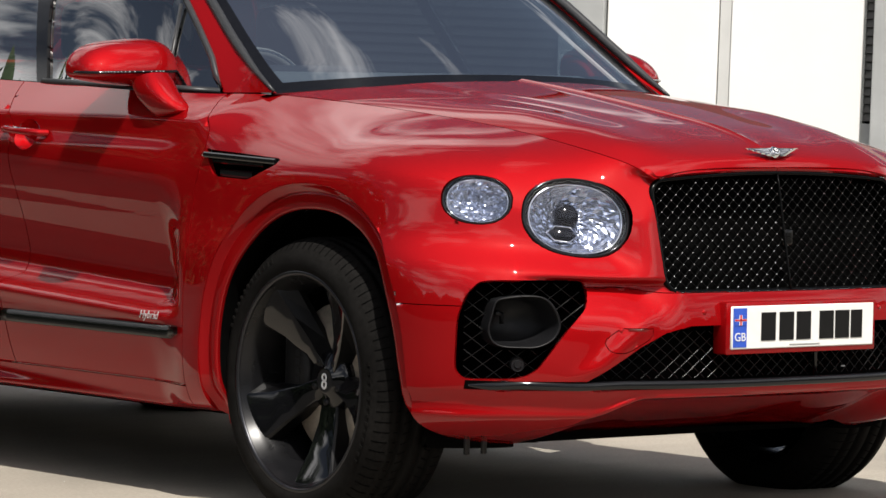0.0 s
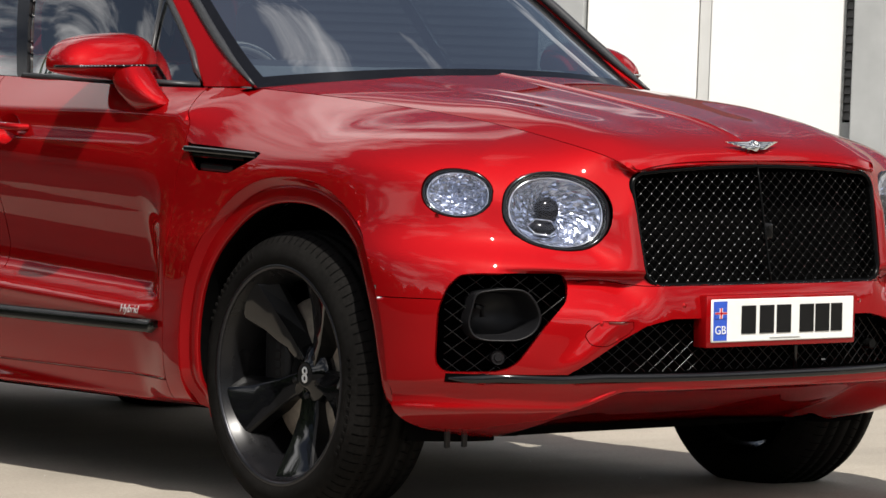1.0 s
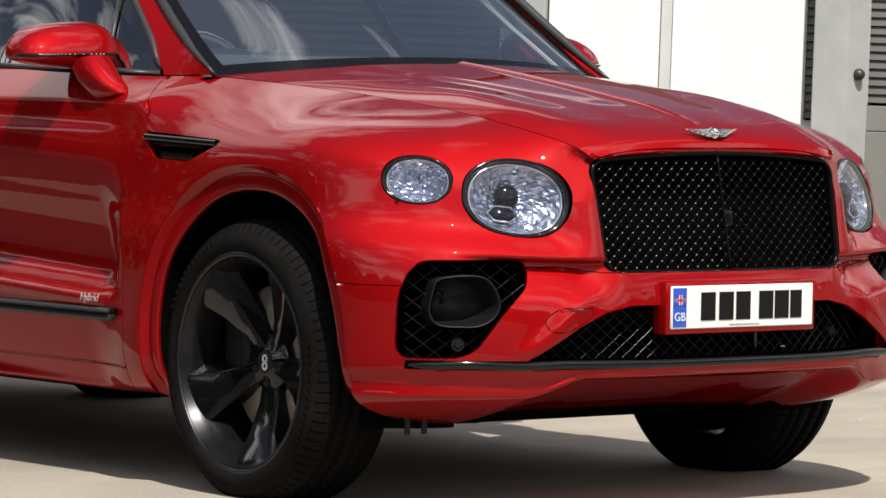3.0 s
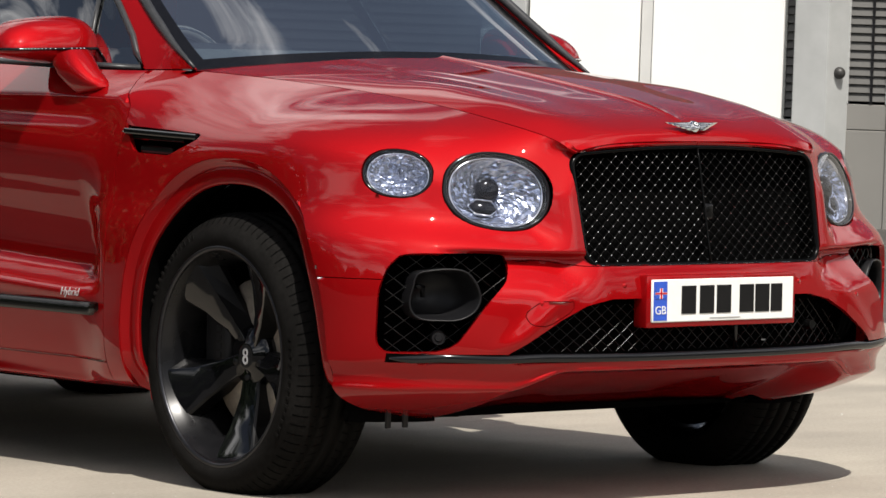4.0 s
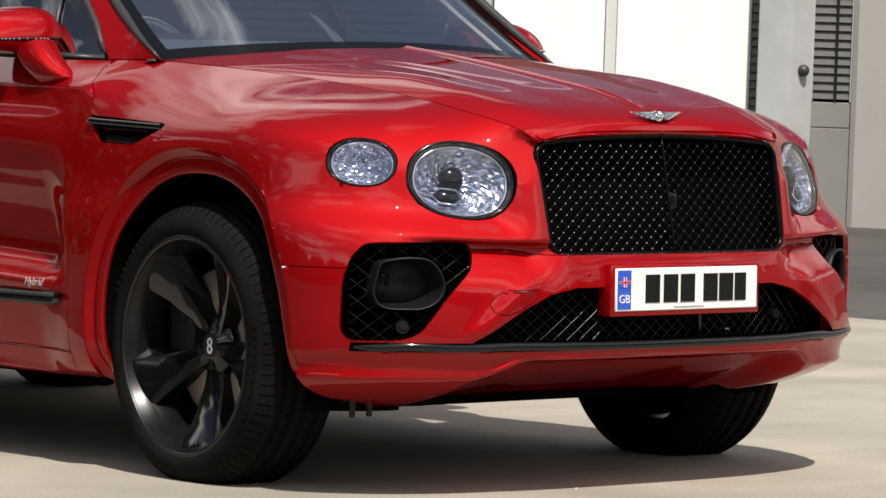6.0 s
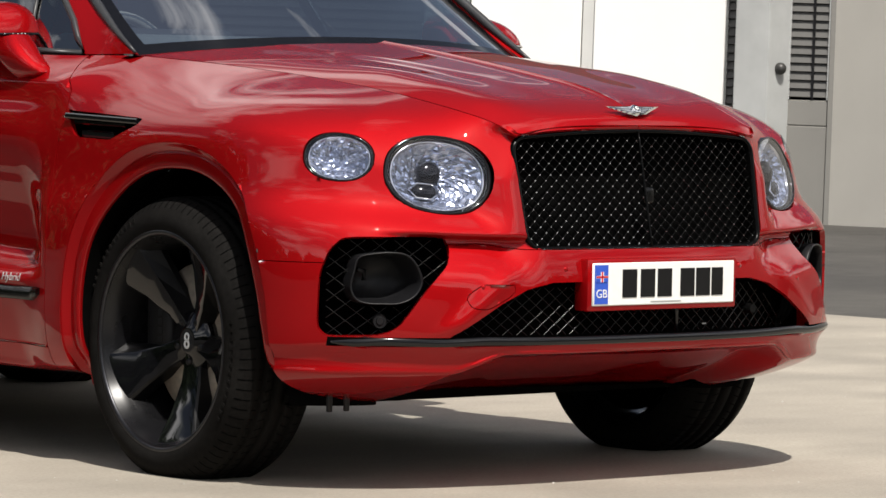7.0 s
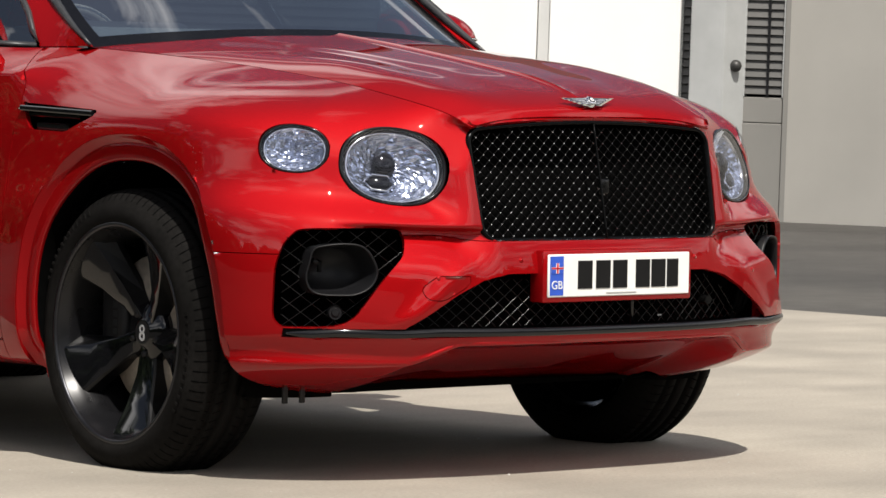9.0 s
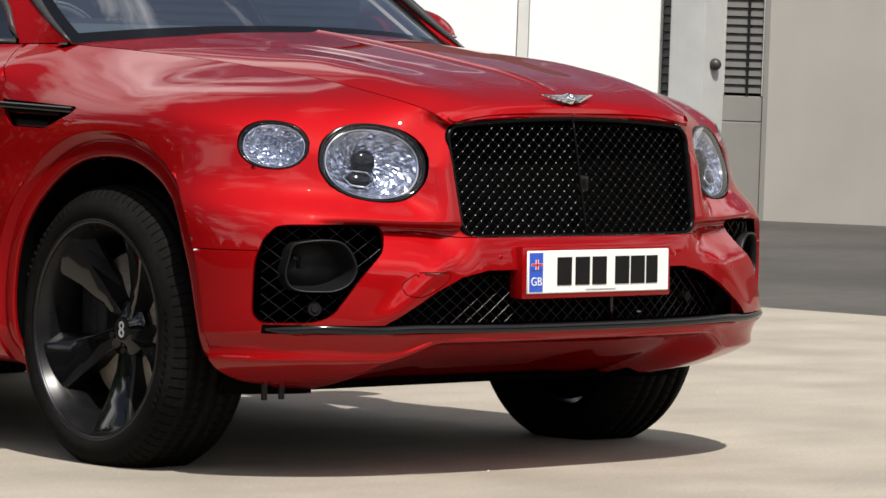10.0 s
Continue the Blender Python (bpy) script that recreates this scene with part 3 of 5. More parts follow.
car = thing("car", "glossy red luxury SUV parked on pale concrete", "car")
skin = Skin(skin_points())
for fn in (arch_sdf, grille_sdf, fog_sdf, intake_sdf, MAIN.sdf, SMALL.sdf, vent_sdf, cup_sdf, tow_sdf,
           lambda x, y, z: np.where(y < 0, wing_line(x, y, z), 1.0),
           lambda x, y, z: np.where(z < 0.6, z - 0.411, 1.0) * (y < -0.3) + 1.0 * (y >= -0.3),
           lambda x, y, z: np.where(z < 0.6, z - 0.4325, 1.0) * (y < -0.3) + 1.0 * (y >= -0.3),
           lambda x, y, z: np.abs(x) - 0.914 + 9.0 * (y > -0.3),
           door_front, door_mid, door_rear, lambda x, y, z: np.where((y > 0.3) & (y < 2.6), sill_line(x, y, z), 1.0)):
    skin.split(fn)
C = skin.centres()
cx, cy, cz = C[:, 0], C[:, 1], C[:, 2]
hole = (arch_sdf(cx, cy, cz) < 0) | (grille_sdf(cx, cy, cz) < 0) | (fog_sdf(cx, cy, cz) < 0) | (intake_sdf(cx, cy, cz) < 0) | (MAIN.sdf(cx, cy, cz) < 0) | (SMALL.sdf(cx, cy, cz) < 0) | (vent_sdf(cx, cy, cz) < 0) | (cup_sdf(cx, cy, cz) < 0)
tow = tow_sdf(cx, cy, cz) < 0
strip = (cy < -0.3) & (cz > 0.411) & (cz < 0.4325) & (np.abs(cx) < 0.914) & ~hole
front = door_front(cx, cy, cz) < 0
bumper = front & ~hole & ~tow & ~strip & (wing_line(cx, cy, cz) < 0) & (cy < -0.045)
wing = front & ~hole & ~bumper & ~strip & ~tow
sill = ~front & (sill_line(cx, cy, cz) < 0) & (door_rear(cx, cy, cz) < 0) & ~hole
door1 = ~front & (door_mid(cx, cy, cz) < 0) & ~sill & ~hole
door2 = (door_mid(cx, cy, cz) > 0) & (door_rear(cx, cy, cz) < 0) & ~sill & ~hole
rest = (door_rear(cx, cy, cz) > 0) & ~hole
skin.make("front_bumper", bumper, PAINT, car, "glossy red front bumper", gap=0.0012)
skin.make("strip_backing", strip, DARK, car, gap=0.0005)
skin.make("tow_cover", tow, PAINT, car, gap=0.0012)
for side in (cx < 0, cx >= 0):
    skin.make("front_wing", wing & side, PAINT, car, gap=0.0012)
    skin.make("sill", sill & side, PAINT, car)
door_parts = []
for side in (cx < 0, cx >= 0):
    door_parts.append(skin.make("front_door", door1 & side, PAINT, car, "glossy red front door", gap=0.002))
    door_parts.append(skin.make("rear_door", door2 & side, PAINT, car, gap=0.002))
skin.make("rear_body", rest, PAINT, car)

# wheel-arch lips: an undercut, a fine crease and a flat band round each opening
SK = skin_points().reshape(-1, 3)


def skin_x(y, z):
    d = (SK[:, 1] - y) ** 2 + (SK[:, 2] - z) ** 2 + 9.0 * (SK[:, 0] < 0.6)
    k = np.argsort(d)[:10]
    w = 1 / (d[k] + 1e-5)
    return float((SK[k, 0] * w).sum() / w.sum())


def arch_at(t, r, yc):
    """Point (y, z) at the fraction t of the arch, from the rear foot over the top to the front foot, grown to r."""
    a = -0.35 + t * (math.pi + 0.70)
    if a < 0 or a > math.pi:
        d = -a if a < 0 else a - math.pi
        return yc + (0.388 * r if a < 0 else -0.388 * (r - 0.012 * d / 0.35)), 0.37 - 0.37 * d
    c, s = math.cos(a), math.sin(a)
    k = (abs(c) ** 2.3 + abs(s) ** 2.3) ** (-1 / 2.3)
    return yc + 0.388 * r * k * c, 0.37 + 0.477 * r * k * s


for yc in (-0.045, REAR):
    ts = np.linspace(0, 1, 110)
    base = np.array([skin_x(*arch_at(t, 1.14, yc)) for t in ts])
    soft_ = np.convolve(np.pad(base, 4, mode="edge"), np.ones(9) / 9, mode="valid")
    base = np.minimum(soft_, base + 0.002)
    for sgn in (-1, 1):
        vs, prof = [], ((1.1415, -0.0015), (1.128, -0.0065), (1.100, -0.021), (1.092, -0.0225), (1.086, -0.0195), (1.080, -0.0190), (1.03, -0.0175), (1.006, -0.0185), (0.997, -0.024), (0.999, -0.033))
        for t, xb in zip(ts, base):
            for r, dx in prof:
                y, z = arch_at(t, r, yc)
                vs.append((sgn * (xb + dx), y, z))
        n = len(prof)
        fs = [(i * n + j, (i + 1) * n + j, (i + 1) * n + j + 1, i * n + j + 1) for i in range(len(ts) - 1) for j in range(n - 1)]
        part("arch_lip", (vs, fs if sgn > 0 else [f[::-1] for f in fs]), PAINT, car, "red wheel-arch lip with a fine crease")
        vs = []
        for t, xb in zip(ts, base):
            for r, dx in ((0.9985, -0.032), (1.0, -0.07), (1.05, -0.14)):
                y, z = arch_at(t, r, yc)
                vs.append((sgn * (xb + dx), y, z))
        part("arch_edge", (vs, [(i * 3 + j, (i + 1) * 3 + j, (i + 1) * 3 + j + 1, i * 3 + j + 1) for i in range(len(ts) - 1) for j in range(2)]), DARK, car, "black liner edge in the wheel arch")

# bonnet
line = np.concatenate([spline(SEAM, np.linspace(19, 90, 60)), np.stack([spline(BELT, np.linspace(0.01, 0.425, 20))[:, 0], np.linspace(0.01, 0.425, 20), spline(BELT, np.linspace(0.01, 0.425, 20))[:, 1]], -1)])
arc = np.concatenate([[0], np.cumsum(np.linalg.norm(np.diff(line, axis=0), axis=1))])
arc /= arc[-1]
tt = np.concatenate([np.linspace(0, 0.12, 14), np.linspace(0.13, 1, 76)])
side = np.stack([np.interp(tt, arc, line[:, i]) for i in range(3)], -1)
SPINE = [(0, -0.812, 0.980), (0.05, -0.800, 1.002), (0.12, -0.745, 1.031), (0.25, -0.610, 1.068), (0.4, -0.43, 1.098), (0.6, -0.18, 1.135), (0.8, 0.04, 1.164), (1.0, 0.235, 1.186)]
mid = spline(SPINE, tt)
uu = np.linspace(-1, 1, 141)
uu = np.sign(uu) * np.abs(uu) ** 1.3
au = np.abs(uu)[None]
bx = uu[None] * side[:, :1]
by = side[:, 1:2] + (mid[:, :1] - side[:, 1:2]) * (1 - au**2.2)
bz = side[:, 2:] + (mid[:, 1:2] - side[:, 2:]) * (1 - au ** (6.5 - 4.3 * step(0.40, 0.95, tt)[:, None] - 2.5 * (1 - step(0.0, 0.15, tt)[:, None])))
ridge = step(0.0, 0.34, tt)[:, None]
bz = bz + 0.013 * np.exp(-(((np.abs(bx) - 0.45) / 0.11) ** 2)) * (step(0.03, 0.16, tt) * (1 - step(0.42, 0.68, tt)))[:, None] * (1 - au**6)
bz = bz + ridge * 0.009 * np.exp(-((np.abs(bx) / 0.018) ** 1.2))
bz = bz + ridge * 0.0035 * (1 - step(0.0, 0.12, np.abs(bx) - (0.10 + 0.22 * tt[:, None])))
hood = Skin(np.stack([bx, by, bz], -1).transpose(1, 0, 2))
hood.make("bonnet", np.ones(len(hood.f), bool), PAINT, car, "sculpted red bonnet with a raised spine", gap=0.0015, flange=0.008)


# ---- the nose: lamps, grille, intakes, plate, emblem ----
def lamp(L, side, label):
    """Bezel, cut-glass reflector, projector and clear cover of one lamp."""
    def loft(rings, cap=True):
        vs, fs = [], []
        n = len(rings[0])
        for r in rings:
            vs += [L.at(a, b, h, side) for a, b, h in r]
        for i in range(len(rings) - 1):
            for k in range(n):
                k2 = (k + 1) % n
                fs.append((i * n + k, i * n + k2, (i + 1) * n + k2, (i + 1) * n + k))
        if cap:
            fs.append(tuple((len(rings) - 1) * n + k for k in range(n)))
        return vs, (fs if side < 0 else [f[::-1] for f in fs])

    unit = part("headlamp", loft([L.ring(1.0, -0.10), L.ring(1.0, -0.06)]), DARK, car, label)
    part("bezel", loft([L.ring(1.0, -0.03), L.ring(0.995, 0.001), L.ring(0.972, 0.005), L.ring(0.935, 0.005), L.ring(0.905, -0.002), L.ring(0.885, -0.02)], False), GLOSS, unit, "gloss black lamp surround")
    part("light_ring", loft([L.ring(0.875, -0.016), L.ring(0.87, -0.006), L.ring(0.83, -0.008), L.ring(0.82, -0.018)], False), CHROME, unit, "bright ring round the reflector")
    rnd = random.Random(5 if L is MAIN else 9)
    rings, count = [], 60
    for k in np.linspace(0.83, 0.05, 15):
        h = -0.012 - 0.041 * (1 - (k / 0.83) ** 1.7)
        g = 1.0 if k < 0.8 else 0.0
        rings.append([(a + rnd.uniform(-0.002, 0.002) * g, b + rnd.uniform(-0.002, 0.002) * g, h + rnd.uniform(-0.0024, 0.0024) * g) for a, b, h in L.ring(k, h, count)])
    vs, fs = loft(rings)
    tri = []
    for f in fs:
        tri += [(f[0], f[1], f[2]), (f[0], f[2], f[3])] if len(f) == 4 else [f]
    part("reflector", (vs, tri), LAMP, unit, "cut-crystal bright reflector", smooth=False)
    if L is MAIN:
        m = [(0.030 * math.cos(t), 0.030 * math.sin(t)) for t in np.linspace(0, 2 * math.pi, 25)[:-1]]
        part("projector", loft([[(a * k - 0.020, b * k + 0.012, h) for a, b in m] for k, h in ((1.15, -0.05), (1.1, -0.028), (1.0, -0.022), (0.75, -0.016), (0.4, -0.012))]), GLOSS, unit, "dark projector lens")
        hx = [(0.036 * math.cos(t) * 1.0, 0.020 * math.sin(t)) for t in np.linspace(0, 2 * math.pi, 7)[:-1]]
        part("side_projector", loft([[(a * k - 0.030, b * k - 0.040, h) for a, b in hx] for k, h in ((1.1, -0.05), (1.05, -0.024), (0.9, -0.020))]), GLOSS, unit)
        part("projector_frame", tube([L.at(a * 1.12 - 0.030, b * 1.15 - 0.040, -0.022, side) for a, b in hx], 0.003, 6, True), CHROME, unit)
    cover = part("lens", loft([L.ring(k, h) for k, h in ((0.93, 0.003), (0.85, 0.005), (0.7, 0.007), (0.5, 0.0085), (0.3, 0.0095), (0.1, 0.010))]), LENS, unit, "clear domed lens")
    cover.visible_shadow = False


for side in (-1, 1):
    lamp(MAIN, side, "large oval crystal headlamp")
    lamp(SMALL, side, "small oval crystal lamp")


def lattice(place, inside, x0, x1, z0, z1, dx, dz, r, node, both=True):
    """Bars from node to node of a diamond net; (bars, nodes) as geometry."""
    bars, nodes = ([], []), ([], [])

    def prism(a, b):
        d = (b - a).normalized()
        s_ = d.cross(Vector((0, 1, 0))).normalized() * r
        t_ = Vector((0, 1, 0)) * r * 1.3
        o = len(bars[0])
        for p in (a, b):
            bars[0].extend([p + s_ * math.cos(math.pi * q / 4) - t_ * math.sin(math.pi * q / 4) for q in range(8)])
        bars[1].extend([(o + i, o + (i + 1) % 8, o + 8 + (i + 1) % 8, o + 8 + i) for i in range(8)])

    ni, nj = int((x1 - x0) / dx) + 1, int((z1 - z0) / dz) + 1
    for i in range(ni):
        for j in range(nj):
            if (i + j) % 2:
                continue
            x, z = x0 + i * dx, z0 + j * dz
            if not inside(x, z):
                continue
            p = place(x, z)
            for sx, sz in ((1, 1), (1, -1), (-1, 1), (-1, -1)):
                q = (x + sx * dx, z + sz * dz)
                ok = inside(*q)
                if sx > 0 and ok:
                    prism(p, place(*q))
                elif not ok:
                    prism(p, place(x + sx * dx * 0.7, z + sz * dz * 0.7))
            if node:
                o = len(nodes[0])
                lie = Vector((dx, 0, dz if x < 0 else -dz)).normalized()      # ridge drawn out along the outward-leaning bar, as its sun glint
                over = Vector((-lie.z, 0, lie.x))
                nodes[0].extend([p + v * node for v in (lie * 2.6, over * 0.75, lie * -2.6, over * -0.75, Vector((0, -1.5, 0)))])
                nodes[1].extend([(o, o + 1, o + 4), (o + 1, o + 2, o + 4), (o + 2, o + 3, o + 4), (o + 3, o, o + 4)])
    return bars, nodes


def grille_y(x, z):
    return -0.872 + 0.20 * (z - 0.66) + 0.016 * (x / 0.44) ** 2


def outline(k, count=15):
    """The grille's rounded outline, grown by k."""
    out = []
    hw, lo, r = 0.443 + k, 0.655 - k, 0.048 + k
    top = lambda x: 0.9485 + k + 0.022 * (1 - min(1, abs(x) / 0.44) ** 2)
    for a in np.linspace(180, 270, count):
        out.append((-hw + r + r * math.cos(radians(a)), lo + r + r * math.sin(radians(a))))
    for x in np.linspace(-hw + 0.05, hw - 0.05, 25)[1:-1]:
        out.append((x, lo))
    for a in np.linspace(270, 360, count):
        out.append((hw - r + r * math.cos(radians(a)), lo + r + r * math.sin(radians(a))))
    for a in np.linspace(0, 90, count):
        out.append((hw - r + r * math.cos(radians(a)), top(hw - r) - r + r * math.sin(radians(a))))
    for x in np.linspace(hw - 0.05, -hw + 0.05, 41)[1:-1]:
        out.append((x, top(x)))
    for a in np.linspace(90, 180, count):
        out.append((-hw + r + r * math.cos(radians(a)), top(hw - r) - r + r * math.sin(radians(a))))
    return [(x - math.copysign(0.014 * min(max((0.93 - z) / 0.27, 0), 1) * min(1, abs(x) / 0.3), x), z) for x, z in out]


def grille_ring(spec):
    vs, fs = [], []
    for k, dy in spec:
        vs += [(x, grille_y(x, z) + dy, z) for x, z in outline(k)]
    n = len(vs) // len(spec)
    for i in range(len(spec) - 1):
        for k in range(n):
            k2 = (k + 1) % n
            fs.append((i * n + k, i * n + k2, (i + 1) * n + k2, (i + 1) * n + k))
    return vs, fs


grille = part("radiator_grille", grille_ring([(0.0, 0.05), (0.002, 0.004), (-0.001, -0.002), (-0.007, -0.002), (-0.011, 0.004), (-0.013, 0.06)]), MESH, car, "gloss black radiator grille frame")
inner = lambda x, z: abs(x) < 0.424 - 0.05 * (0.93 - z) and 0.662 < z < 0.928 + 0.021 * (1 - (x / 0.44) ** 2)
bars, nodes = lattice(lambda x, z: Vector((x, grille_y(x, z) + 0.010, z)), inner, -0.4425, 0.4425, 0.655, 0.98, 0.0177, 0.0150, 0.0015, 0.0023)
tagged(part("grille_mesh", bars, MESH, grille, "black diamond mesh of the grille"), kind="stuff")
# glints of the black bars, put in as pale ridges on the nodes
tagged(part("grille_glints", nodes, STUD, grille, "pale metal studs standing in for glints on the mesh", smooth=False), kind="stuff")
part("centre_bar", tube([(0, grille_y(0, z) - 0.002, z) for z in np.linspace(0.660, 0.962, 12)], 0.0032, 8), MESH, grille)
back = [(x, grille_y(x, z) + 0.075, z) for x, z in outline(0.01)]
part("grille_backing", (back, [tuple(range(len(back)))]), DARK, grille, smooth=False)
bm = bmesh.new()
box(bm, (-0.02, -0.004, -0.024), (0.02, 0.01, 0.024), 0.010, 3, Matrix.Translation((0.02, grille_y(0, 0.80) + 0.006, 0.795)))
part("radar_panel", bm, NET, grille, "small dark sensor window")

intake_in = lambda x, z: float(poly_sdf(x, z, INTAKE, -0.008)) < 0
iy = lambda x: -0.880 + 0.115 * (abs(x) / 0.65) ** 2.4
bars, nodes = lattice(lambda x, z: Vector((x, iy(x) + 0.012, z)), intake_in, -0.680, 0.680, 0.430, 0.58, 0.020, 0.0165, 0.0015, 0)
intake = part("lower_intake", ([(x, iy(x) + 0.09, z) for x in np.linspace(-0.74, 0.74, 30) for z in (0.40, 0.60)], [(2 * i, 2 * i + 2, 2 * i + 3, 2 * i + 1) for i in range(29)]), DARK, car, "black lower air intake")
tagged(part("intake_mesh", bars, NET, intake, "gloss black diamond mesh"), kind="stuff")
for sgn in (-1, 1):
    part("intake_wall", ([(sgn * 0.70, -0.735, 0.40), (sgn * 0.70, -0.735, 0.60), (sgn * 0.70, -0.42, 0.60), (sgn * 0.70, -0.42, 0.40)], [(0, 1, 2, 3)]), DARK, intake, smooth=False)
part("intake_post", tube([(0.09, iy(0.09), 0.43), (0.09, iy(0.09), 0.57)], 0.006, 8), GLOSS, intake)
part("intake_sensor", lathe([(0.0, 0.0), (0.0, 0.012), (0.012, 0.014), (0.03, 0.016)], 20), NET, intake, smooth=False).matrix_basis = pose(0.40, -0.860, 0.487, 0, 0, 90)
# a sliver of chrome added to give one bright glint in the intake
bm = bmesh.new()
box(bm, (0.17, -0.897, 0.452), (0.185, -0.892, 0.456))
part("intake_glint", bm, CHROME, intake)

for side in (-1, 1):
    # a net on the slanting plane of the corner opening
    A, B = Vector((0.630, -0.772, 0)), Vector((0.930, -0.582, 0))
    d = (B - A).normalized()
    nrm = Vector((d.y, -d.x, 0))

    def fog_place(s_, z, inset=0.022):
        q = A + d * s_ - nrm * (inset - 0.036 * max(0.0, 1 - ((s_ - 0.178) / 0.19) ** 2))
        return Vector((side * q.x, q.y, z))

    def fog_in(s_, z):
        q = A + d * s_
        return float(poly_sdf(0.62 * q.x + 0.78 * q.y, z, FOG, -0.004)) < 0

    loop = []
    for s_, z in ((0.237, 0.636), (0.203, 0.646), (0.159, 0.650), (0.115, 0.645), (0.086, 0.619), (0.070, 0.575), (0.088, 0.539), (0.127, 0.520), (0.171, 0.518), (0.218, 0.520), (0.245, 0.533), (0.256, 0.562), (0.248, 0.602)):
        loop.append((s_, z))
    lp = np.array(loop)
    ks = np.column_stack([np.arange(-2, len(lp) + 3), lp[np.arange(-2, len(lp) + 3) % len(lp)]])
    smooth_loop = spline(ks, np.linspace(0, len(lp), 53)[:-1])
    cen = smooth_loop.mean(0)
    bars, nodes = lattice(fog_place, lambda s_, z: fog_in(s_, z) and float(poly_sdf(s_, z, smooth_loop)) > 0.004, -0.02, 0.40, 0.43, 0.70, 0.0285, 0.0215, 0.0015, 0)
    net = part("corner_intake", ([fog_place(s_, z, 0.12) for s_ in (-0.06, 0.40) for z in (0.40, 0.72)], [(0, 2, 3, 1)]), DARK, car, "black corner air intake")
    tagged(part("intake_mesh", bars, NET, net, "gloss black diamond mesh"), kind="stuff")
    rings = []
    for k, dep in ((1.03, 0.03), (1.03, -0.004), (1.0, -0.010), (0.96, -0.006), (0.93, 0.012), (0.86, 0.045), (0.78, 0.08)):
        rings.append([fog_place(cen[0] + (s_ - cen[0]) * k + 0.45 * max(dep, 0), cen[1] + (z - cen[1]) * k, dep) for s_, z in smooth_loop])
    n = len(rings[0])
    fs = [(i * n + k, i * n + (k + 1) % n, (i + 1) * n + (k + 1) % n, (i + 1) * n + k) for i in range(len(rings) - 1) for k in range(n)]
    fs.append(tuple((len(rings) - 1) * n + k for k in range(n)))
    duct = part("duct", ([v for r in rings for v in r], fs), SATIN, net, "satin black oval duct")
    part("duct_stay", tube([fog_place(0.235, 0.605, 0.035), fog_place(0.215, 0.600, 0.05), fog_place(0.215, 0.575, 0.05)], 0.007, 8), SATIN, net)
    sens = part("parking_sensor", lathe([(-0.004, 0.0), (-0.004, 0.009), (0.0, 0.011), (0.0, 0.016), (-0.003, 0.018), (0.02, 0.02)], 28), SATIN, net, smooth=False)
    q = fog_place(0.178, 0.474, 0.006)
    sens.matrix_basis = Matrix.Translation(q) @ Vector((-1, 0, 0)).rotation_difference(Vector((side * nrm.x, nrm.y, 0))).to_matrix().to_4x4()
    for x, z in ((0.314, 0.609), (0.575, 0.566)):
        k = np.argmin((C[:, 0] - side * x) ** 2 + (C[:, 2] - z) ** 2 + 9 * (C[:, 1] > 0))
        part("bumper_sensor", lathe([(-0.0015, 0.0), (-0.0012, 0.0062), (0.003, 0.007)], 20), PAINT, car).matrix_basis = Matrix.Translation(C[k]) @ pose(0, 0, 0, 0, 0, 90)
    # bent tabs under the bumper
    for k in range(2 if side < 0 else 0):
        bm = bmesh.new()
        x = side * (0.73 + 0.058 * k)
        box(bm, (x - 0.008, -0.50, 0.225), (x + 0.008, -0.49, 0.30), 0.002, 1)
        part("underbody_tab", bm, SATIN, car)

# number plate on its plinth: bars stand for the characters
bm = bmesh.new()
box(bm, (-0.266, -0.912, 0.496), (0.280, -0.86, 0.634), 0.006, 2)
plinth = part("plate_plinth", bm, PAINT, car, "red plate holder")
bm = bmesh.new()
box(bm, (-0.252, -0.9165, 0.5105), (0.268, -0.911, 0.6225), 0.0022, 1)
plate = part("number_plate", bm, WHITE, car, "white plate with a blue band")
bm = bmesh.new()
box(bm, (-0.246, -0.9177, 0.5155), (-0.198, -0.9162, 0.6175))
part("country_band", bm, BLUE, plate, "blue country band")


def ink(name, rects, material, y=-0.9185, depth=0.0015):
    for x0, x1, z0, z1 in rects:
        bm = bmesh.new()
        box(bm, (x0 + 0.008, y, z0), (x1 + 0.008, y + depth, z1))
        part(name, bm, material, plate, smooth=False)


ink("character_bar", [(-0.154, -0.102, 0.5315, 0.605), (-0.088, -0.036, 0.5315, 0.605), (-0.026, 0.026, 0.5315, 0.605), (0.058, 0.110, 0.5315, 0.605), (0.116, 0.168, 0.5315, 0.605), (0.174, 0.216, 0.5315, 0.605)], INK)
ink("maker_line_bar", [(-0.05, 0.06, 0.5185, 0.5205)], GREYMETAL)
ink("flag_white", [(-0.250, -0.208, 0.573, 0.600)], PALE, -0.9187)
ink("flag_blue", [(-0.250, -0.235, 0.590, 0.600), (-0.223, -0.208, 0.590, 0.600), (-0.250, -0.235, 0.573, 0.583), (-0.223, -0.208, 0.573, 0.583)], BLUE, -0.9194)
ink("flag_cross", [(-0.2315, -0.2265, 0.573, 0.600), (-0.250, -0.208, 0.5845, 0.5885)], REDINK, -0.9199)


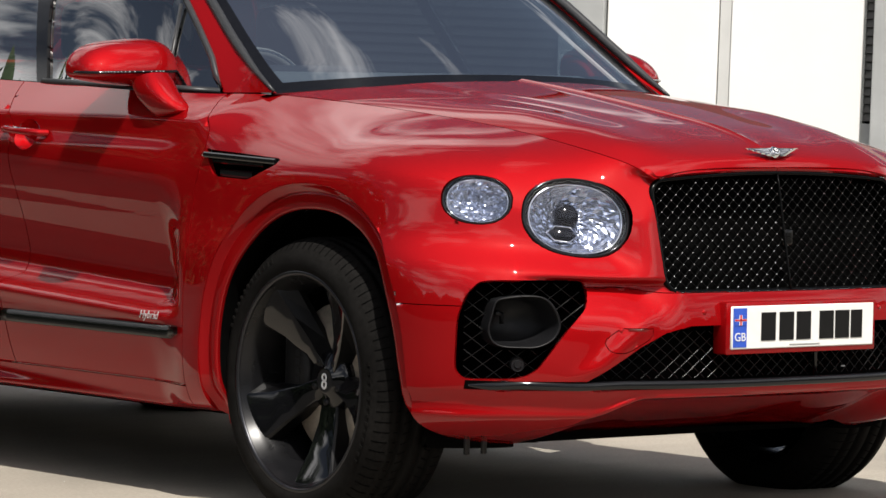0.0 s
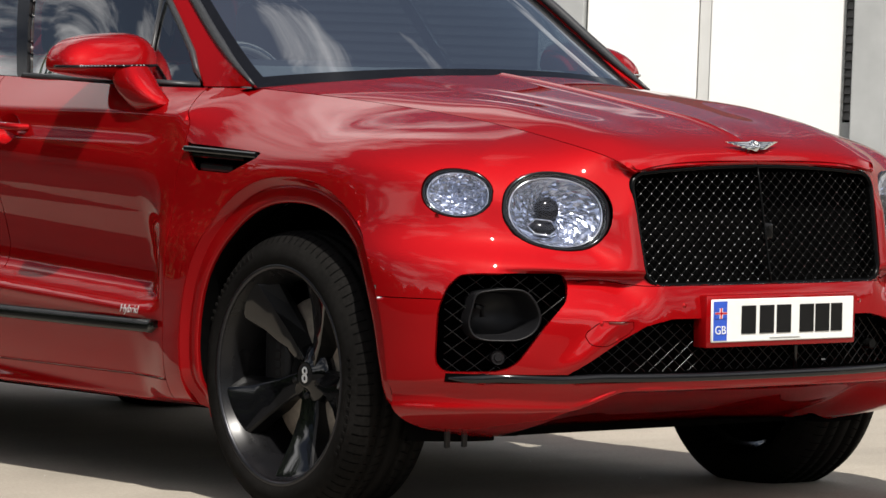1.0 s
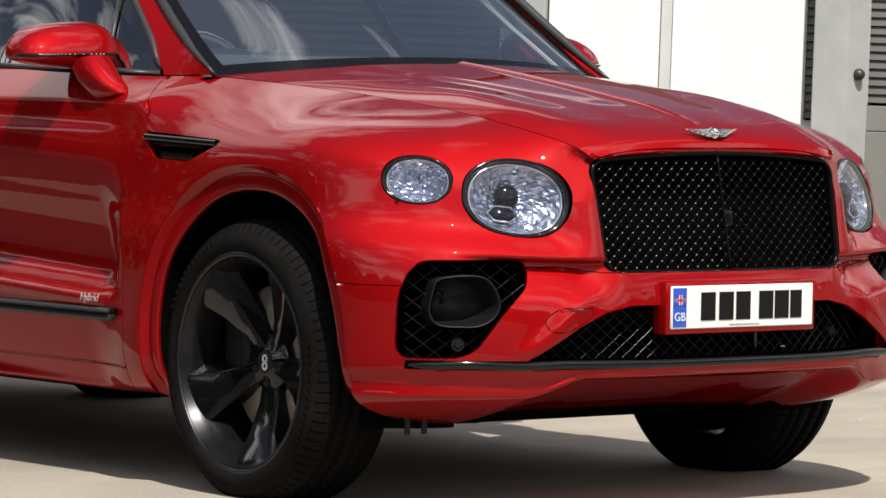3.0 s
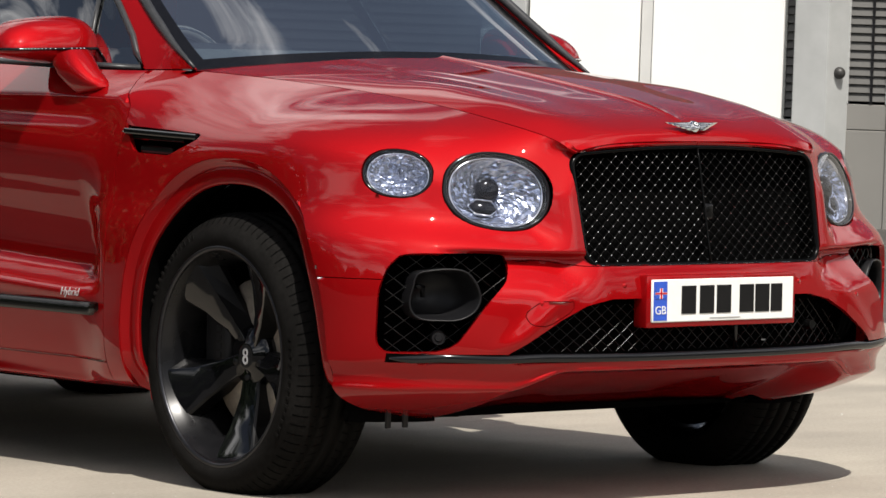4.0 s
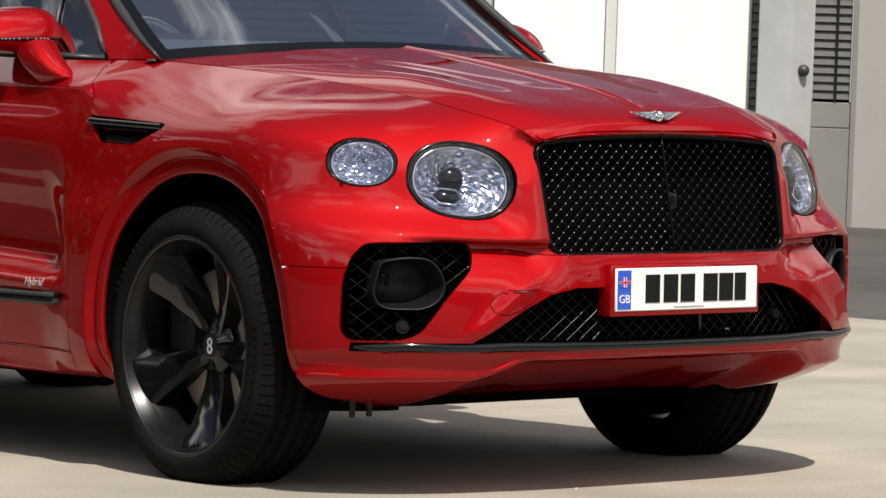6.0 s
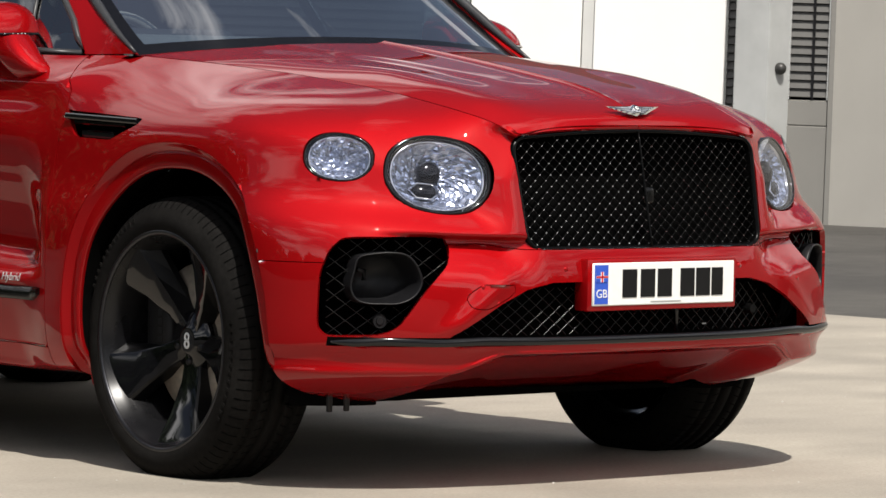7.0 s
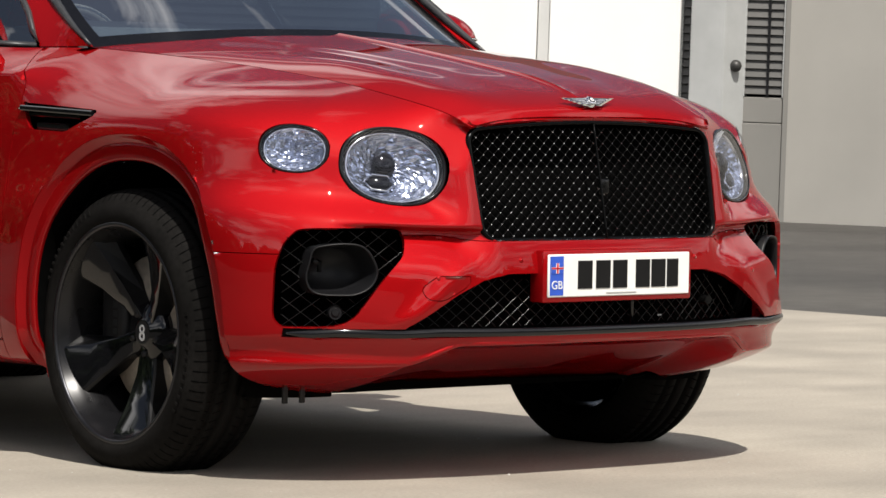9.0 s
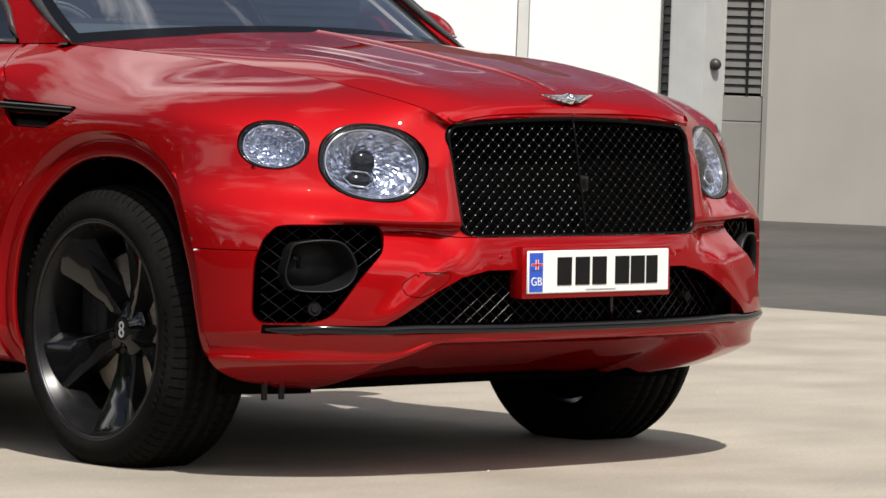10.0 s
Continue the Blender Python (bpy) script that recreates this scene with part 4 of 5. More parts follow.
def writing(text, size, m, material, parent, name, label, shear=0.0, extrude=0.001):
    cu = bpy.data.curves.new(name, "FONT")
    cu.body, cu.size, cu.shear, cu.extrude = text, size, shear, extrude
    cu.align_x, cu.align_y = "CENTER", "CENTER"
    tmp = new("tmp_text", cu)
    me = bpy.data.meshes.new_from_object(tmp.evaluated_get(bpy.context.evaluated_depsgraph_get()))
    bpy.data.objects.remove(tmp), bpy.data.curves.remove(cu)
    me.materials.clear(), me.materials.append(material)
    ob = tagged(new(name, me), label)
    ob.parent, ob.matrix_basis = parent, m
    return ob


writing("GB", 0.031, pose(-0.222, -0.9183, 0.5415, 90, 0, 0), PALE, plate, "country_letters", "white letters GB")

# winged emblem on the bonnet's edge
em = pose(0, -0.800, 1.021, 45, 0, 0)
badge = part("bonnet_emblem", lathe([(-0.008, 0.0), (-0.008, 0.011), (-0.005, 0.015), (0.006, 0.016)], 28), CHROME, car, "polished winged emblem")
badge.matrix_basis = em @ pose(0, 0, 0, 0, 90, 0)
inv = badge.matrix_basis.inverted()
for sgn in (-1, 1):
    for k in range(5):
        ln, z0 = 0.097 - 0.015 * k, 0.0085 - 0.0052 * k
        vs = []
        for x, t in ((0.010, 1.0), (ln * 0.45, 1.0), (ln * 0.85, 0.75), (ln, 0.2)):
            sweep = 0.006 * (x / 0.097) ** 1.4
            for dz, dy in ((-0.0031 * t, 0.002), (0.0, -0.004), (0.0031 * t, 0.002), (0.0, 0.005)):
                vs.append(inv @ Vector((sgn * x, -0.800 + sweep + dy * 0.6 + (z0 + dz) * 0.85, 1.023 + (z0 + dz) * 0.75 - 0.001 * x / 0.097 - dy * 0.5)))
        fs = [(i * 4 + j, i * 4 + (j + 1) % 4, i * 4 + 4 + (j + 1) % 4, i * 4 + 4 + j) for i in range(3) for j in range(4)] + [(12, 13, 14, 15)]
        part("feather", (vs, fs), CHROME, badge, smooth=False)
part("emblem_disc", lathe([(-0.0088, 0.0), (-0.0088, 0.0085), (-0.008, 0.009)], 24), INK, badge, "black enamel disc")
part("emblem_mark", lathe([(-0.0098, 0.0025), (-0.0098, 0.0055), (-0.0088, 0.006)], 20), PALE, badge, "plain white shape")

# ---- flanks: vents, trims, badges, handles, mirrors ----
for side in (-1, 1):
    X = lambda y, z, out=0.0: Vector((side * (0.953 + out), y, z))
    vent = part("wing_vent", ([X(y, z, -0.06) for y, z in ((0.50, 0.90), (0.07, 0.90), (0.07, 1.01), (0.50, 1.01))], [(0, 1, 2, 3)]), DARK, car, "gloss black wing vent", smooth=False)
    for (y0, z0), (y1, z1), w, o in (((0.452, 0.977), (0.130, 0.967), 0.0075, 0.004), ((0.43, 0.960), (0.20, 0.955), 0.006, -0.012), ((0.385, 0.930), (0.240, 0.926), 0.010, -0.006)):
        vs = []
        for y, z in ((y0, z0), (y1, z1)):
            for dz, out in ((-w, o - 0.03), (-w, o - 0.002), (-w * 0.5, o), (w * 0.6, o), (w, o - 0.004), (w, o - 0.03)):
                vs.append(X(y, z + dz, out))
        fs = [(j, (j + 1) % 6, 6 + (j + 1) % 6, 6 + j) for j in range(6)] + [tuple(range(6)), tuple(range(6, 12))]
        part("vent_blade", (vs, fs), GLOSS, vent, smooth=False)
    # black rubbing strip along the doors, in two lengths
    for name, y0, y1, door in (("door_trim", 0.518, 1.398, 0), ("door_trim", 1.413, 2.40, 1)):
        vs, fs = [], []
        ysamp = np.linspace(y0, y1, 24)
        for i, y in enumerate(ysamp):
            k = np.argmin((C[:, 1] - y) ** 2 + (C[:, 2] - 0.487) ** 2 + 9 * (C[:, 0] * side < 0))
            x0 = abs(C[k, 0])
            for z, o in ((0.464, -0.006), (0.466, 0.012), (0.475, 0.017), (0.498, 0.013), (0.507, -0.006)):
                vs.append((side * (x0 + o), y, z if not (i == 0 and door == 0) else 0.500 + (z - 0.50) * 0.5))
        n = 5
        for i in range(len(ysamp) - 1):
            for j in range(n - 1):
                fs.append((i * n + j, i * n + j + 1, (i + 1) * n + j + 1, (i + 1) * n + j))
        fs += [tuple(range(n)), tuple((len(ysamp) - 1) * n + j for j in range(n))]
        part(name, (vs, fs), NET, door_parts[(0 if side < 0 else 2) + door], "gloss black rubbing strip")
    k = np.argmin((C[:, 1] - 0.635) ** 2 + (C[:, 2] - 0.527) ** 2 + 9 * (C[:, 0] * side < 0))
    writing("Hybrid", 0.031, pose(side * (abs(C[k, 0]) + 0.010), 0.635, 0.527, 90, 0, 90 * side), STUD, door_parts[0 if side < 0 else 2], "script_badge", "chrome script reading Hybrid", 0.35)
    # handles: a bar across a round recess
    for y, door in ((1.33, 0), (2.30, 1)):
        dp = door_parts[(0 if side < 0 else 2) + door]
        x0 = skin_x(y, 1.008)
        vs, fs, n = [], [], 28
        for k, dep in ((1.03, -0.001), (0.97, 0.004), (0.90, 0.018), (0.74, 0.030), (0.45, 0.037), (0.1, 0.039)):
            for t in np.linspace(0, 2 * math.pi, n + 1)[:-1]:
                yy, zz = y + 0.056 * k * math.cos(t), 1.008 + 0.043 * k * math.sin(t)
                vs.append((side * ((skin_x(yy, zz) if k > 0.9 else x0) - dep), yy, zz))
        for i in range(5):
            fs += [(i * n + k, i * n + (k + 1) % n, (i + 1) * n + (k + 1) % n, (i + 1) * n + k) for k in range(n)]
        fs.append(tuple(5 * n + k for k in range(n)))
        part("handle_cup", (vs, fs if side > 0 else [f[::-1] for f in fs]), PAINT, dp, "red recess behind the handle")
        bar = tube([(side * (x0 - 0.004), y - 0.098, 1.014), (side * (x0 + 0.020), y - 0.090, 1.0145), (side * (x0 + 0.034), y - 0.05, 1.017), (side * (x0 + 0.036), y + 0.02, 1.020), (side * (x0 + 0.030), y + 0.07, 1.022), (side * (x0 + 0.010), y + 0.100, 1.023), (side * (x0 - 0.006), y + 0.106, 1.023)], 0.0125, 12, flat=0.85)
        part("door_handle", solid(bar), PAINT, dp, "red door handle")
        part("handle_strip", tube([(side * (x0 + 0.0375), y - 0.05, 1.0245), (side * (x0 + 0.041), y + 0.0, 1.027), (side * (x0 + 0.036), y + 0.06, 1.030)], 0.003, 6), CHROME, dp)
    # mirror: a domed cap over a flat belly, an indicator between them, and a foot on the door
    mc = Vector((side * 0.918, 0.907, 1.197))
    vs, fs = [], []
    nu, nv = 48, 26
    sg = lambda v, p: math.copysign(abs(v) ** p, v)
    for i in range(nu):
        for j in range(nv + 1):
            a, b = 2 * math.pi * i / nu, math.pi * (j / nv - 0.5)
            up = b > 0
            e = 0.66
            wide = abs(math.cos(b)) ** (0.62 if up else 0.42)
            px, py, pz = wide * sg(math.cos(a), e), wide * sg(math.sin(a), e), sg(math.sin(b), 0.92 if up else 0.8)
            out = px
            lean = 0.022 * max(pz, 0)
            zz = pz * (0.090 - 0.010 * out if up else 0.040 - 0.020 * out)
            vs.append(mc + Vector((side * (0.168 * px - 0.012 * max(pz, 0) ** 2), py * (0.112 if py < 0 else 0.070) + lean, zz - 0.004 * out)))
    for i in range(nu):
        for j in range(nv):
            i2 = (i + 1) % nu
            fs.append((i * (nv + 1) + j, i2 * (nv + 1) + j, i2 * (nv + 1) + j + 1, i * (nv + 1) + j + 1))
    bm = bmesh.new()
    bv = [bm.verts.new(v) for v in vs]
    for f in fs:
        bm.faces.new([bv[q] for q in f])
    bmesh.ops.remove_doubles(bm, verts=bm.verts, dist=1e-5)
    mir = part("door_mirror", bm, PAINT, car, "red door mirror housing", angle=60)
    strip_path = []
    for a in np.linspace(-176, -4, 44):
        ca, sa = math.cos(radians(a)), math.sin(radians(a))
        o = sg(ca, 0.66)
        strip_path.append(mc + Vector((side * 0.1685 * o, 0.1125 * sg(sa, 0.66), -0.004 * o)))
    part("indicator_strip", tube(strip_path, 0.0042, 8), GLOSS, mir, "slim dark indicator lens")
    for k in range(16):
        q = strip_path[17 + k].lerp(strip_path[18 + k], 0.5)
        part("indicator_dot", lathe([(-0.002, 0.0), (-0.0015, 0.0014), (0.0, 0.0016)], 6), PALE, mir).matrix_basis = Matrix.Translation(q + Vector((side * 0.002, -0.0038, 0.001))) @ pose(0, 0, 0, 0, 0, 90)
    av, af, n = [], [], 28
    for cx_, cy_, cz_, rx_, ry_ in ((0.890, 0.800, 1.185, 0.046, 0.050), (0.902, 0.765, 1.160, 0.050, 0.056), (0.908, 0.735, 1.134, 0.048, 0.058), (0.904, 0.705, 1.110, 0.045, 0.058), (0.900, 0.686, 1.094, 0.041, 0.056), (0.894, 0.676, 1.082, 0.034, 0.050), (0.880, 0.672, 1.072, 0.020, 0.040)):
        for k in range(n):
            t = 2 * math.pi * k / n
            av.append((side * (cx_ + rx_ * sg(math.cos(t), 0.6)), cy_ + ry_ * sg(math.sin(t), 0.7), cz_ + 0.012 * math.sin(t) * -1))
    af = [(i * n + k, i * n + (k + 1) % n, (i + 1) * n + (k + 1) % n, (i + 1) * n + k) for i in range(6) for k in range(n)] + [tuple(range(6 * n, 7 * n))]
    part("mirror_arm", solid((av, af)), PAINT, mir, "red mirror foot")
    vs = [mc + Vector((side * 0.115 * math.cos(t), 0.0695, 0.016 + 0.050 * math.sin(t))) for t in np.linspace(0, 2 * math.pi, 29)[:-1]]
    part("mirror_glass", (vs, [tuple(range(28))]), CHROME, mir, smooth=False)

SKF = SK[SK[:, 1] < -0.3]
# raised bead round the tucked-under chin
bead = []
for ax in np.linspace(-0.63, 0.63, 65):
    zl = 0.394 - 0.052 * float(step(0.48, 0.64, abs(ax)))
    d = (SK[:, 0] - ax) ** 2 + 2 * (SK[:, 2] - zl) ** 2 + 9.0 * (SK[:, 1] > -0.3)
    k = np.argsort(d)[:10]
    w = 1 / (d[k] + 1e-5)
    bead.append((ax, float((SK[k, 1] * w).sum() / w.sum()), zl))
ys_ = np.convolve(np.pad([b[1] for b in bead], 3, mode="edge"), np.ones(7) / 7, mode="valid")
bead = [(b[0], y + 0.002 + 0.012 * float(step(0.54, 0.63, abs(b[0]))), b[2]) for b, y in zip(bead, ys_)]
strip_path = []
for t in np.linspace(-1, 1, 121):
    k = np.argmin((SKF[:, 0] - 0.908 * math.sin(t * 1.5) / math.sin(1.5)) ** 2 + (SKF[:, 2] - 0.4215) ** 2)
    strip_path.append(SKF[k])
strip_path = np.array(strip_path)
for _ in range(3):
    strip_path[2:-2] = (strip_path[:-4] + strip_path[1:-3] + strip_path[2:-2] + strip_path[3:-1] + strip_path[4:]) / 5
sv, sf = [], []
for i, p in enumerate(strip_path):
    d = strip_path[min(i + 1, 120)] - strip_path[max(i - 1, 0)]
    o = np.array([d[1], -d[0], 0.0]) / (math.hypot(d[0], d[1]) + 1e-9)
    thin = min(1.0, 0.25 + (60 - abs(i - 60)) / 12)
    for a in np.linspace(-100, 100, 9):
        q = p + o * (0.007 * math.cos(radians(a)) - 0.001) + np.array([0, 0, 0.0112 * thin * math.sin(radians(a))])
        sv.append(tuple(q))
sf = [(i * 9 + j, (i + 1) * 9 + j, (i + 1) * 9 + j + 1, i * 9 + j + 1) for i in range(120) for j in range(8)]
part("splitter_strip", solid((sv, sf)), GLOSS, car, "gloss black trim strip")
part("chin_bead", solid(tube(bead, 0.0078, 10, up=Vector((0, 0.3, 1)))), PAINT, car, "raised red bead round the chin")

# ---- greenhouse ----
PILLAR = [(0.0, 0.430, 0.742, 1.148), (0.12, 0.530, 0.734, 1.206), (0.25, 0.645, 0.716, 1.282), (0.5, 0.840, 0.676, 1.420), (0.75, 1.050, 0.635, 1.548), (1.0, 1.320, 0.590, 1.655)]
wv = np.linspace(0, 1, 61)
pl = spline(PILLAR, wv)                                      # the leading edge of the roof frame
gy = np.concatenate([np.linspace(0, 0.2, 50), np.linspace(0.206, 1, 130)])
cab = np.zeros((len(gy), 61, 3))
for i, g in enumerate(gy):
    y = pl[:, 0] + g * (3.72 - 0.35 * wv - pl[:, 0])
    taper = 1 - 0.07 * step(2.2, 3.9, y)
    belt = spline(BELT, np.clip(y, 0.38, 3.2))
    x = (belt[:, 0] - 0.006) * (1 - wv) + 0.590 * wv + 0.022 * np.sin(np.pi * wv)
    z = belt[:, 1] * (1 - wv) + (1.668 - 0.012 * (y - 1.6) ** 2) * wv
    k = np.exp(-g * 14)
    cab[i, :, 0], cab[i, :, 1], cab[i, :, 2] = k * pl[:, 1] + (1 - k) * x * taper, y, k * pl[:, 2] + (1 - k) * z
WINDOW = [(0.612, 1.150), (0.690, 1.235), (0.780, 1.315), (0.895, 1.400), (1.05, 1.500), (1.24, 1.585), (1.57, 1.630), (1.52, 1.400), (1.40, 1.160)]
WINDOW2 = [(1.46, 1.160), (1.59, 1.40), (1.64, 1.632), (2.2, 1.632), (2.42, 1.56), (2.50, 1.195)]
for sgn in (-1, 1):
    G = cab * np.array([sgn, 1, 1])
    sk = Skin(G if sgn > 0 else G[::-1])
    hole1 = lambda x, y, z: poly_sdf(y, z, WINDOW, 0.004)
    hole2 = lambda x, y, z: poly_sdf(y, z, WINDOW2, 0.004)
    sk.split(hole1), sk.split(hole2)
    c = sk.centres()
    h1, h2 = hole1(*c.T) < 0, hole2(*c.T) < 0
    post = (c[:, 1] > 1.36) & (c[:, 1] < 1.70) & (c[:, 2] > 1.15) & (c[:, 2] < 1.632) & ~h1 & ~h2
    sk.make("door_pillar", post, GLOSS, car, "gloss black door pillar", gap=0.0, flange=0.012)
    sk.make("window_frame", ~h1 & ~h2 & ~post, PAINT, car, "red pillars and roof rail", gap=0.0, flange=0.02)
    for h in (h1, h2):
        ob = sk.make("side_window", h, SIDEGLASS, car, "dark tinted side glass", gap=0.0, flange=0.004)
        ob.location.x = -sgn * 0.012
        ob.visible_shadow = False

# window surrounds, quarter-light bar and belt trim of the front doors
for sgn in (-1, 1):
    def on_cab(y, z, out=0.004):
        q = cab.reshape(-1, 3)
        k = np.argmin((q[:, 1] - y) ** 2 + (q[:, 2] - z) ** 2)
        return Vector((sgn * (q[k, 0] + out), y, z))

    path = [on_cab(y, z) for y, z in ((1.42, 1.160), (1.2, 1.158), (1.0, 1.156), (0.8, 1.153), (0.608, 1.147), (0.648, 1.19), (0.688, 1.237), (0.778, 1.318), (0.893, 1.403), (0.97, 1.453), (1.05, 1.503), (1.24, 1.589), (1.60, 1.633))]
    part("window_trim", tube(path, 0.010, 8), TRIM, car, "satin black window surround")
    part("quarter_bar", tube([on_cab(0.815, 1.15, 0.0), on_cab(0.900, 1.39, 0.0)], 0.006, 8), TRIM, car)

# roof, windscreen, tail glass
rx = np.linspace(-1, 1, 41)
ry = np.linspace(0, 1, 40)
R = np.zeros((41, 40, 3))
for i, u in enumerate(rx):
    for j, g in enumerate(ry):
        e = cab[:, -1]
        gi = np.interp(g, np.linspace(0, 1, len(gy)), np.arange(len(gy)))
        p = np.array([np.interp(gi, np.arange(len(gy)), e[:, k]) for k in range(3)])
        R[i, j] = (u * p[0], p[1] - (1 - u * u) * 0.10 * (1 - 2 * g), p[2] + 0.055 * (1 - abs(u) ** 2.5))
Skin(R).make("roof", np.ones(40 * 39, bool), PAINT, car, "glossy red roof", gap=0.0, flange=0.02)
SCREEN = 33
ws = np.zeros((61, SCREEN, 3))
for j in range(SCREEN):
    w = j / (SCREEN - 1)
    p = spline(PILLAR, w)
    u = np.linspace(-1, 1, 61)
    cz = 1.176 * (1 - w) + 1.715 * w + 0.03 * math.sin(math.pi * w)
    cyy = 0.262 * (1 - w) + 1.16 * w
    ws[:, j, 0] = u * (p[1] - 0.012)
    ws[:, j, 1] = p[0] + 0.006 + (cyy - p[0]) * (1 - np.abs(u) ** 2.2)
    ws[:, j, 2] = p[2] - 0.008 + (cz - p[2]) * (1 - np.abs(u) ** 2.2)
sw = Skin(ws)
nv = SCREEN - 1
low = np.array([(k % nv) < 2 for k in range(60 * nv)])
edge = np.array([(k // nv) < 2 or (k // nv) > 57 for k in range(60 * nv)])
screen = sw.make("windscreen", ~(low | edge), GLASS, car, "tinted laminated windscreen", gap=0.0, flange=0.004)
screen.visible_shadow = False
sw.make("screen_border", low | edge, GLOSS, car, "black ceramic glass border", gap=0.0, flange=0.004)
for sgn in (-1, 1):
    seal = [(sgn * (p[1] - 0.004), p[0] - 0.004, p[2] + 0.004) for p in (spline(PILLAR, w) for w in np.linspace(0, 1, 24))]
    part("screen_seal", tube(seal, [0.004 + 0.010 * min(1.0, q / 5) for q in range(24)], 8, up=Vector((0, 1, 0))), TRIM, car, "black windscreen seal")
tail = np.zeros((31, 16, 3))
for j in range(16):
    w = j / 15
    e = cab[-1, int(round(w * 60))]
    u = np.linspace(1, -1, 31)
    tail[:, j, 0], tail[:, j, 1], tail[:, j, 2] = u * e[0], e[1] + 0.12 * (1 - u * u), e[2] + 0.02 * (1 - u * u)
part("tail_window", Skin(tail).panel(np.ones(30 * 15, bool), 0.0, 0.004)[:2], SIDEGLASS, car)
deck = [(x * 0.80, y, 1.16 + 0.05 * (y > 3.5)) for y in (3.30, 4.05) for x in (-0.95, 0.95)]
part("tail_deck", (deck, [(0, 1, 3, 2)]), PAINT, car)
# cowl behind the bonnet
cw = [(x, 0.20 + 0.22 * (abs(x) / 0.78) ** 2.2 + k * 0.10, 1.158 - 0.016 * (abs(x) / 0.78) ** 2 - k * 0.02) for k in (0, 1) for x in np.linspace(-0.77, 0.77, 25)]
part("cowl", (cw, [(i, i + 1, i + 26, i + 25) for i in range(24)]), DARK, car, "black scuttle panel")

# cabin: floor, dash, steering wheel, seats
bm = bmesh.new()
box(bm, (-0.80, 0.44, 0.25), (0.80, 2.5, 0.34), 0.02)
box(bm, (-0.55, 2.4, 0.25), (0.55, 3.9, 0.34), 0.02)
box(bm, (-0.52, -0.50, 0.34), (0.52, 0.30, 0.88), 0.05)
part("underbody", bm, DARK, car, "black underbody tray")
rim_ = [tuple(p) for p in skin_points()[:, 0] if p[1] < -0.40]
n = len(rim_)
uv = [(x * 0.985, y + 0.012, min(z - 0.006, 0.236)) for x, y, z in rim_] + [(x * 0.995, y + 0.006, z + 0.004) for x, y, z in rim_] + [(x, 0.46, z) for z in (0.236, 0.30) for x in (-0.55, 0.55)]
uf = [(i, i + 1, n + i + 1, n + i) for i in range(n - 1)] + [tuple(range(n)) + (2 * n + 1, 2 * n), tuple(range(n, 2 * n)) + (2 * n + 3, 2 * n + 2)]
part("front_undertray", (uv, uf), DARK, car, "black tray under the bumper", smooth=False)
bm = bmesh.new()
box(bm, (-0.68, 0.64, 0.78), (0.68, 0.98, 1.205), 0.06, 3)
part("dashboard", bm, DASH, car, "grey-blue leather dashboard")
bm = bmesh.new()
box(bm, (-0.60, 0.72, 1.10), (-0.14, 0.95, 1.222), 0.03, 3)
part("binnacle", bm, CABIN, car)
bm = bmesh.new()
box(bm, (-0.72, 0.95, 0.34), (0.72, 3.4, 0.40), 0.01)
box(bm, (-0.14, 0.95, 0.40), (0.14, 2.2, 0.72), 0.04)
part("cabin_floor", bm, CABIN, car)
ring = [(0.165 * math.cos(a), 0.0, 0.165 * math.sin(a)) for a in np.linspace(0, 2 * math.pi, 41)[:-1]]
wm = pose(-0.375, 0.93, 1.105, -22, 0, 0)
sv = join(tube([wm @ Vector(p) for p in ring], 0.016, 10, True), tube([wm @ Vector((-0.15, 0, 0)), wm @ Vector((0.15, 0, 0))], 0.02, 8), tube([wm @ Vector((0, 0, 0)), wm @ Vector((0, 0, -0.17))], 0.02, 8))
steer = part("steering_wheel", sv, CREAM, car, "cream leather steering wheel")
part("wheel_rim_inlay", tube([wm @ Vector((0.165 * math.cos(a), -0.013, 0.165 * math.sin(a))) for a in np.linspace(0.2, math.pi - 0.2, 24)], 0.005, 6), CHROME, steer)
for x in (-0.37, 0.37):
    for y, h in ((1.62, -0.02), (2.45, 0.0)):
        bm = bmesh.new()
        box(bm, (x - 0.25, y - 0.45, 0.52), (x + 0.25, y + 0.08, 0.70), 0.06, 3)
        box(bm, (x - 0.24, y - 0.02, 0.62), (x + 0.24, y + 0.14, 1.22 + h), 0.06, 3, Matrix.Translation((0, y, 0.6)) @ Matrix.Rotation(-0.18, 4, "X") @ Matrix.Translation((0, -y, -0.6)))
        box(bm, (x - 0.13, y + 0.13, 1.24 + h), (x + 0.13, y + 0.22, 1.42 + h), 0.04, 3)
        part("seat", bm, CABIN, car, "dark blue leather seat with a headrest")

